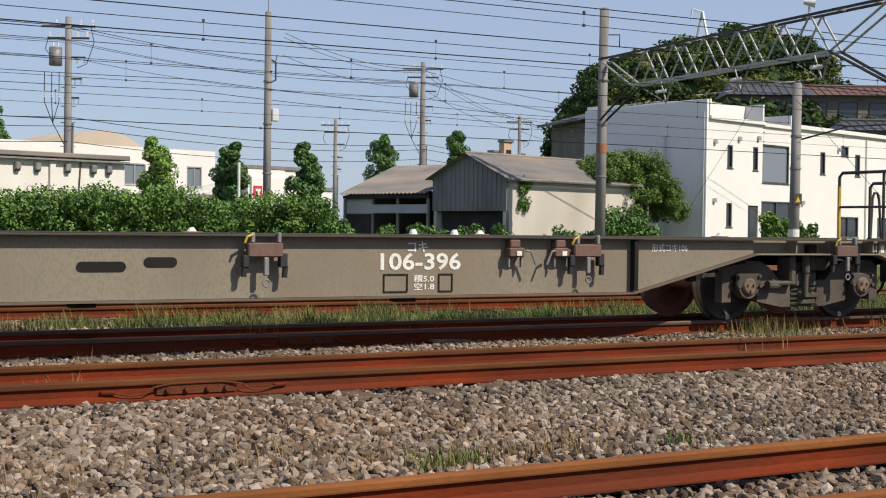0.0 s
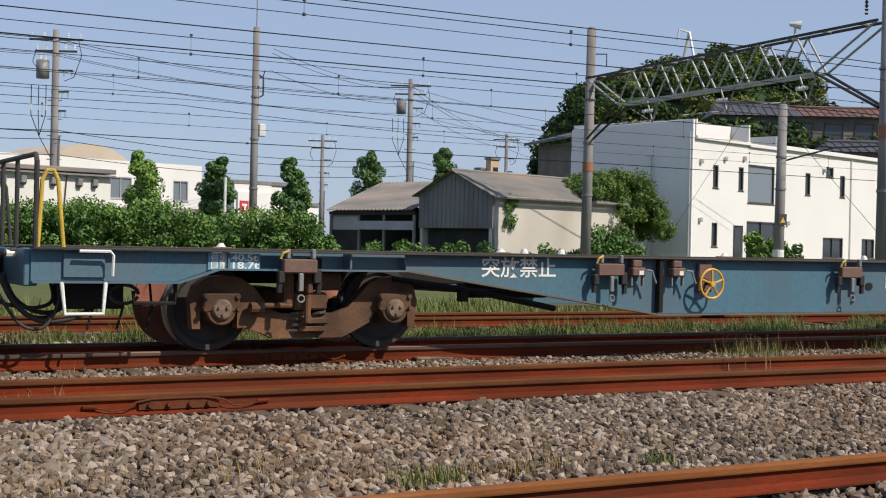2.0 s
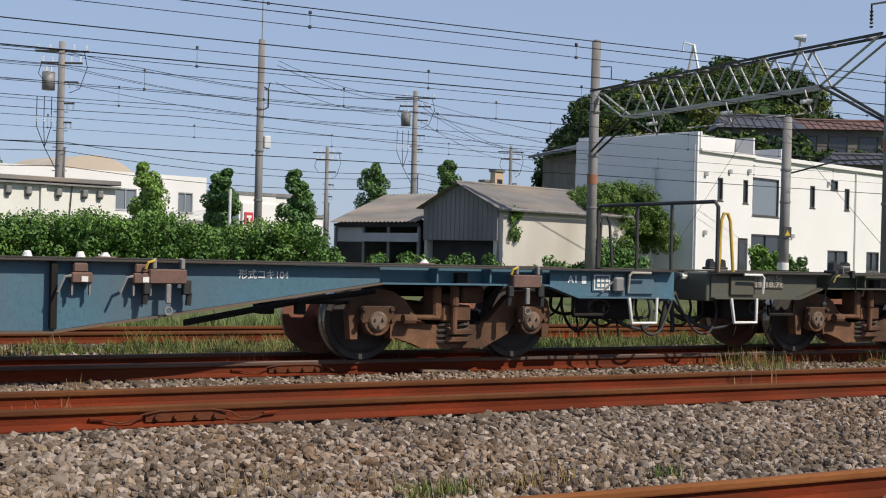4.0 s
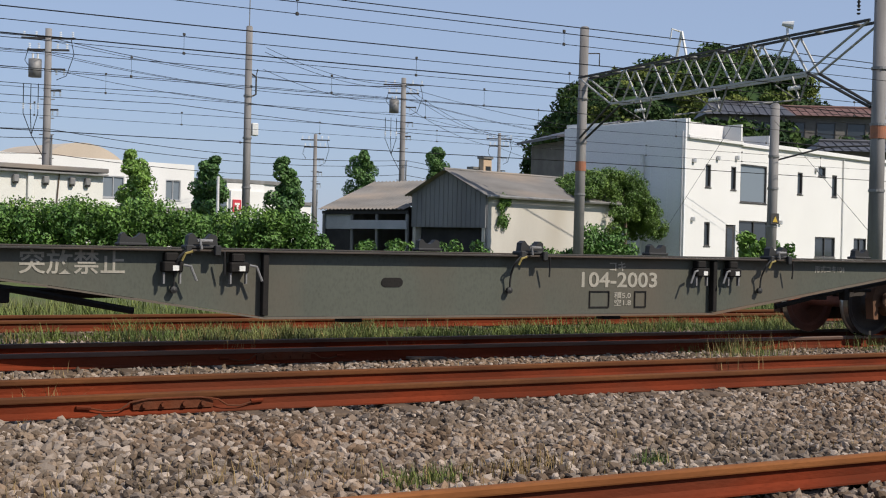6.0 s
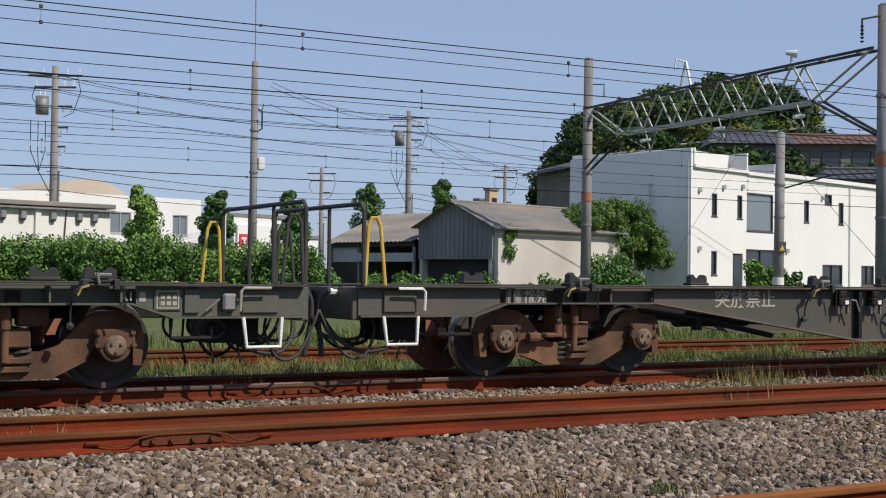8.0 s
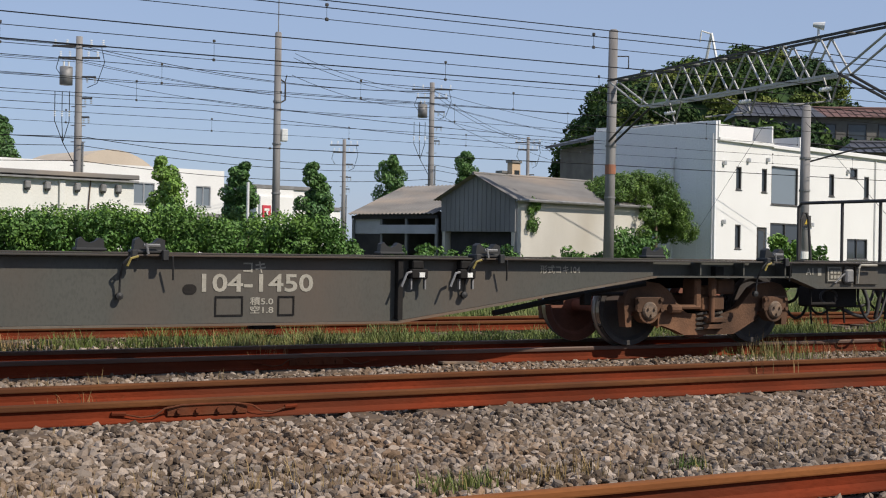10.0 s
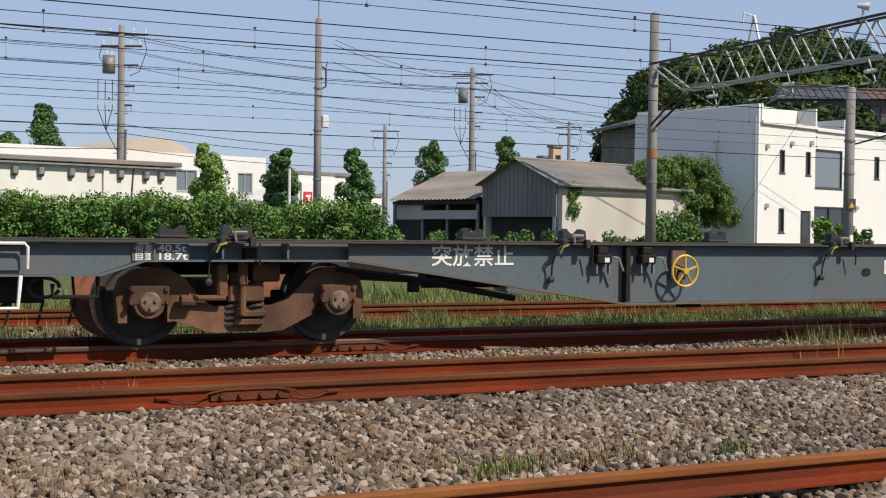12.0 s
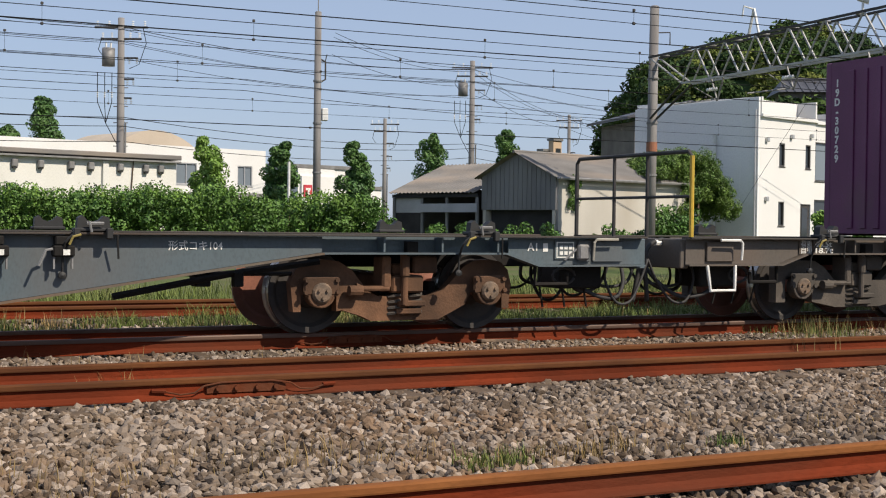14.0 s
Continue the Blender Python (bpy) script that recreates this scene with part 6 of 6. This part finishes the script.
    if levers:
        for x, fl_ in levers:
            lever_box(w, x, folded, fl_)
    if hand:
        x = -2.12
        h = part("handwheel", Mesh().torus((x, -1.31, 0.72), 0.172, 0.015, 32, 8), hand, w, "bright five-spoked brake handwheel")
        for i in range(5):
            a = 2 * math.pi * i / 5 + 0.3
            part("spoke", Mesh().tube([(x + 0.02 * math.cos(a), -1.32, 0.72 + 0.02 * math.sin(a)), (x + 0.17 * math.cos(a), -1.31, 0.72 + 0.17 * math.sin(a))], 0.013, 6), hand, h)
        part("hub", Mesh().lathe([(0, -0.03), (0.035, -0.03), (0.035, 0.02), (0, 0.02)], 14, (x, -1.31, 0.72)), hand, h)
        part("shaft", Mesh().tube([(x, -1.29, 0.72), (x, WEB, 0.72)], 0.02, 8), M_UNDER, h)
        part("gear_plate", Mesh().soft(x - 0.10, -1.20, 0.62, x + 0.10, WEB - 0.003, 0.96, 0.01), M_LOCKR, h)
    for x0, x1, z in slots:
        r = 0.048
        o = [(x0 + r + r * math.cos(a), z + r * math.sin(a)) for a in [math.pi / 2 + math.pi * i / 8 for i in range(9)]] + \
            [(x1 - r + r * math.cos(a), z + r * math.sin(a)) for a in [-math.pi / 2 + math.pi * i / 8 for i in range(9)]]
        part("slot_opening", Mesh().prism(o, WEB - 0.006, WEB - 0.0025), M_UNDER, w, "dark oval hole in the side plate")
    # lettering
    y = WEB - 0.004
    if number:
        words("コキ", 0.13, ink, w, nx - 0.02, y, 0.895, bold=0.002, width=0.23)
        words(number, 0.238, ink, w, nx, y, 0.742, bold=0.0045, width=nw)
        words("積5.0", 0.082, ink, w, nx + 0.06, y, 0.568, bold=0.001, width=0.24)
        words("空1.8", 0.082, ink, w, nx + 0.06, y, 0.485, bold=0.001, width=0.24)
        for x0, x1 in ((nx - 0.41, nx - 0.13), (nx + 0.23, nx + 0.40)):
            part("card_frame", Mesh().box(x0, y - 0.008, 0.435, x1, y, 0.447).box(x0, y - 0.008, 0.613, x1, y, 0.625).box(x0, y - 0.008, 0.447, x0 + 0.012, y, 0.613).box(x1 - 0.012, y - 0.008, 0.447, x1, y, 0.613), M_UNDER, w)
    if warn:
        words("突放禁止", 0.235, warn, w, warn_x, y, 0.865, bold=0.003, width=0.96)
    words("形式コキ" + (number or "104")[:3], 0.10, ink, w, 4.83, y, 0.895, bold=0.001, width=0.52)
    words("A1", 0.12, ink, w, ax, y, 0.895, bold=0.002)
    for x0, x1, z0, z1 in ((ax + 0.120, ax + 0.180, 0.85, 0.94),):
        part("stencil", Mesh().box(x0, y - 0.002, z0, x1, y, z1), ink, w)
    pl = part("inspection_plate", Mesh().box(ax + 0.260, y - 0.012, 0.77, ax + 0.520, y - 0.001, 0.97), c, w)
    edge = Mesh().box(ax + 0.280, y - 0.016, 0.785, ax + 0.500, y - 0.0125, 0.797).box(ax + 0.280, y - 0.016, 0.943, ax + 0.500, y - 0.0125, 0.955).box(ax + 0.280, y - 0.016, 0.797, ax + 0.292, y - 0.0125, 0.943).box(ax + 0.488, y - 0.016, 0.797, ax + 0.500, y - 0.0125, 0.943)
    part("plate_border", edge, ink, pl)
    for i in range(3):
        for j in range(2):
            part("stencil", Mesh().box(ax + 0.320 + 0.058 * i, y - 0.016, 0.815 + 0.06 * j, ax + 0.362 + 0.058 * i, y - 0.0125, 0.855 + 0.06 * j), ink, pl)
    part("cover_plate", Mesh().soft(ax + 0.550, WEB - 0.03, 0.74, ax + 0.700, WEB - 0.003, 0.97, 0.006), c, w)
    wp = part("weight_plate", Mesh().box(px, y - 0.012, 0.825, px + 0.53, -1.022 if px > -8.2 else y - 0.001, 0.985), tint or c, w, "small plate with two lines of weights")
    words("荷重", 0.085, ink, wp, px + 0.11, y - 0.013, 0.943, bold=0.0006, width=0.17)
    words("40.5t", 0.095, ink, wp, px + 0.37, y - 0.013, 0.943, bold=0.002, width=0.27)
    words("自重", 0.085, ink, wp, px + 0.11, y - 0.013, 0.867, bold=0.0006, width=0.17)
    words("18.7t", 0.095, ink, wp, px + 0.37, y - 0.013, 0.867, bold=0.002, width=0.27)
    # end handrails across the wagon
    for q, top in ((-1, left_rail), (1, right_rail)):
        if not top:
            continue
        x = q * 9.88
        r = part("end_handrail", Mesh().tube([(x, 1.21, 1.0), (x, 1.21, top - 0.06), (x, 1.15, top), (x, -1.15, top), (x, -1.21, top - 0.06), (x, -1.21, 1.0)], 0.024, 8), M_DSTEEL, w, "black tube handrail across the wagon end")
        for yy in (-0.35, 0.35):
            part("rail_post", Mesh().tube([(x, yy, 1.0), (x, yy, top)], 0.022, 8), M_DSTEEL, r)
        if top > 1.95:
            part("mid_rail", Mesh().tube([(x, -1.21, 1.48), (x, 1.21, 1.48)], 0.018, 8), M_DSTEEL, r)
            part("post_sleeve", Mesh().tube([(x, -1.21, 1.02), (x, -1.21, top - 0.05)], 0.027, 8), M_YELLOW if q < 0 else M_FADED, r, "yellow painted post")
            part("post_sleeve", Mesh().tube([(x, 1.21, 1.02), (x, 1.21, top - 0.2)], 0.027, 8), M_DSTEEL if q < 0 else M_YELLOW, r, "yellow painted post")
        else:
            for yy, col in ((-1.21, M_YELLOW if q < 0 else M_DSTEEL), (1.21, M_DSTEEL if q < 0 else M_YELLOW)):
                part("grab_loop", Mesh().tube([(x - q * a_, yy, z_) for a_, z_ in ((0.02, 1.0), (0.05, 1.62), (0.09, 1.71), (0.15, 1.71), (0.19, 1.62), (0.25, 1.0))], 0.02, 8), col, r, "tube grab loop beside the handrail")
    bogie(w, -7.1, dusty, sets)
    bogie(w, 7.1, dusty, sets)
    return w, sets


def freight_container(w):
    """A corrugated twelve-foot freight container standing on a wagon."""
    k = thing("freight_container", "purple corrugated steel freight container with white numbers", "container")
    x0, x1, z0, z1, y0, y1 = -5.70, -1.98, 1.02, 3.50, -1.22, 1.22
    part("side_wall", corr_wall(x0 + 0.12, x1 - 0.12, z0 + 0.13, z1 - 0.11, y0 + 0.05, -1), M_PURPLE, k)
    part("side_wall", corr_wall(x0 + 0.12, x1 - 0.12, z0 + 0.13, z1 - 0.11, y1 - 0.05, 1), M_PURPLE, k)
    for x in (x0, x1 - 0.12):
        for y in (y0, y1 - 0.12):
            part("corner_post", Mesh().soft(x, y, z0, x + 0.12, y + 0.12, z1, 0.012), M_PURPLE, k)
    for y in (y0, y1 - 0.1):
        part("bottom_rail", Mesh().soft(x0 + 0.121, y, z0 + 0.02, x1 - 0.121, y + 0.1, z0 + 0.14, 0.01), M_PURPLE, k)
        part("top_rail", Mesh().soft(x0 + 0.121, y, z1 - 0.12, x1 - 0.121, y + 0.1, z1, 0.01), M_PURPLE, k)
    for x in (x0, x1):
        e = part("end_wall", Mesh().box(min(x, x + (0.03 if x == x0 else -0.03)), y0 + 0.121, z0 + 0.05, max(x, x + (0.03 if x == x0 else -0.03)), y1 - 0.121, z1 - 0.003), M_PURPLE, k)
        for j in range(7):
            yy = y0 + 0.36 + 0.25 * j
            part("end_rib", Mesh().soft(x - 0.022 if x == x0 else x + 0.001, yy, z0 + 0.12, x - 0.001 if x == x0 else x + 0.022, yy + 0.10, z1 - 0.14, 0.008), M_PURPLE, e)
    part("roof", Mesh().soft(x0 + 0.06, y0 + 0.101, z1 - 0.05, x1 - 0.06, y1 - 0.101, z1 - 0.006, 0.01), M_PURPLE, k)
    part("floor", Mesh().box(x0 + 0.06, y0 + 0.101, z0 + 0.05, x1 - 0.06, y1 - 0.101, z0 + 0.1), M_UNDER, k)
    t = words("19D-30729", 0.145, M_PAINT, k, 0, 0, 0, up=True, bold=0.006)
    t.matrix_basis = pose(x0 - 0.003, 0.98, 2.66, 90, 0, -90)
    for x in (x0 + 0.4, x1 - 0.5):
        part("rust_plate", Mesh().box(x - 0.01, y0 - 0.003, z0 + 0.03, x + 0.07, y0 - 0.0008, z0 + 0.10), M_FADED, k)
    return k


def corr_wall(x0, x1, z0, z1, y, s):
    """A trapezoid-ribbed wall sheet."""
    m = Mesh()
    n = int((x1 - x0) / 0.27)
    p = (x1 - x0) / n
    top = []
    for i in range(n):
        a = x0 + i * p
        top += [(a, y), (a + p * 0.3, y), (a + p * 0.45, y + s * 0.035), (a + p * 0.85, y + s * 0.035)]
    top.append((x1, y))
    k = len(top)
    vs = [(a, b, z) for z in (z0, z1) for a, b in top] + [(a, b - s * 0.01, z) for z in (z0, z1) for a, b in top]
    fs = [(i, i + 1, k + i + 1, k + i) for i in range(k - 1)] + [(2 * k + i, 3 * k + i, 3 * k + i + 1, 2 * k + i + 1) for i in range(k - 1)]
    return m.add(vs, fs)


BASE = "empty container flat wagon with fish-bellied sides, "
TRAIN = [
    wagon("grey", "106-396", 4.42, BASE + "grey-brown paint", True, None, ((-2.02, -1.55, 0.68), (-1.38, -1.05, 0.72)), False, None, M_PAINT, 1.85, 1.99, ((2.75, False), (3.35, True)), 1.60, 0.94, ax=8.11, locks=(-7.75, -4.0, -0.15, 3.73, 7.55)),
    wagon("blue", "104-2508", 2.88, BASE + "fresh blue paint", True, M_AMBER, ((0.60, 0.74, 0.66),), True, M_PAINT, M_PAINT, 1.85, None, nx=1.51, nw=1.08, tint=M_SKY, locks=(-7.3, -3.62, 0.25, 3.98, 7.85)),
    wagon("olive", "104-2003", 2.95, BASE + "faded olive green paint", False, None, ((-1.61, -1.35, 0.68),), True, M_FADED, M_FADED, 1.85, 1.85, ax=8.11, levers=((-3.93, False), (-3.25, False), (2.72, True), (3.23, True)), nx=1.53, nw=1.08, warn_x=-4.86, px=-9.30),
    wagon("drab", "104-1450", 2.92, BASE + "sooty drab paint", False, M_AMBER, ((0.60, 0.74, 0.66),), True, M_FADED, M_FADED, 1.85, None, right_step=False, nx=1.35, nw=1.14, px=-8.14, locks=(-7.2, -3.62, 0.25, 3.98, 7.85)),
    wagon("slate", "104-2610", 2.90, BASE + "dark slate blue paint", False, M_YELLOW, ((0.68, 0.83, 0.66),), True, M_PAINT, M_PAINT, 1.85, None, right_step=False, nx=1.55, nw=1.0, locks=(-7.27, -3.62, 0.25, 3.98, 7.85)),
    wagon("umber", None, 2.90, "container flat wagon with brown-grey paint, carrying a purple container", False, None, (), False, None, M_PAINT, 1.99, None),
]
BOX = freight_container(TRAIN[5][0])


def motions():
    """The train rolls to the left and its wheels turn."""
    steps = [i * 0.5 for i in range(29)]
    fast = [i * 0.1 for i in range(141)]
    for i, (w, sets) in enumerate(TRAIN):
        walk(w, [(t, pose(along(t) + LONG * i, YC, TRACK_Z)) for t in steps])
        for ws, ax in sets:
            walk(ws, [(t, pose(ax, 0, AXLE_Z) @ Matrix.Rotation((along(t) - along(0)) / WHEEL_R, 4, "Y")) for t in fast])
    walk(BOX, [(t, pose(along(t) + LONG * 5, YC, TRACK_Z)) for t in steps])


motions()
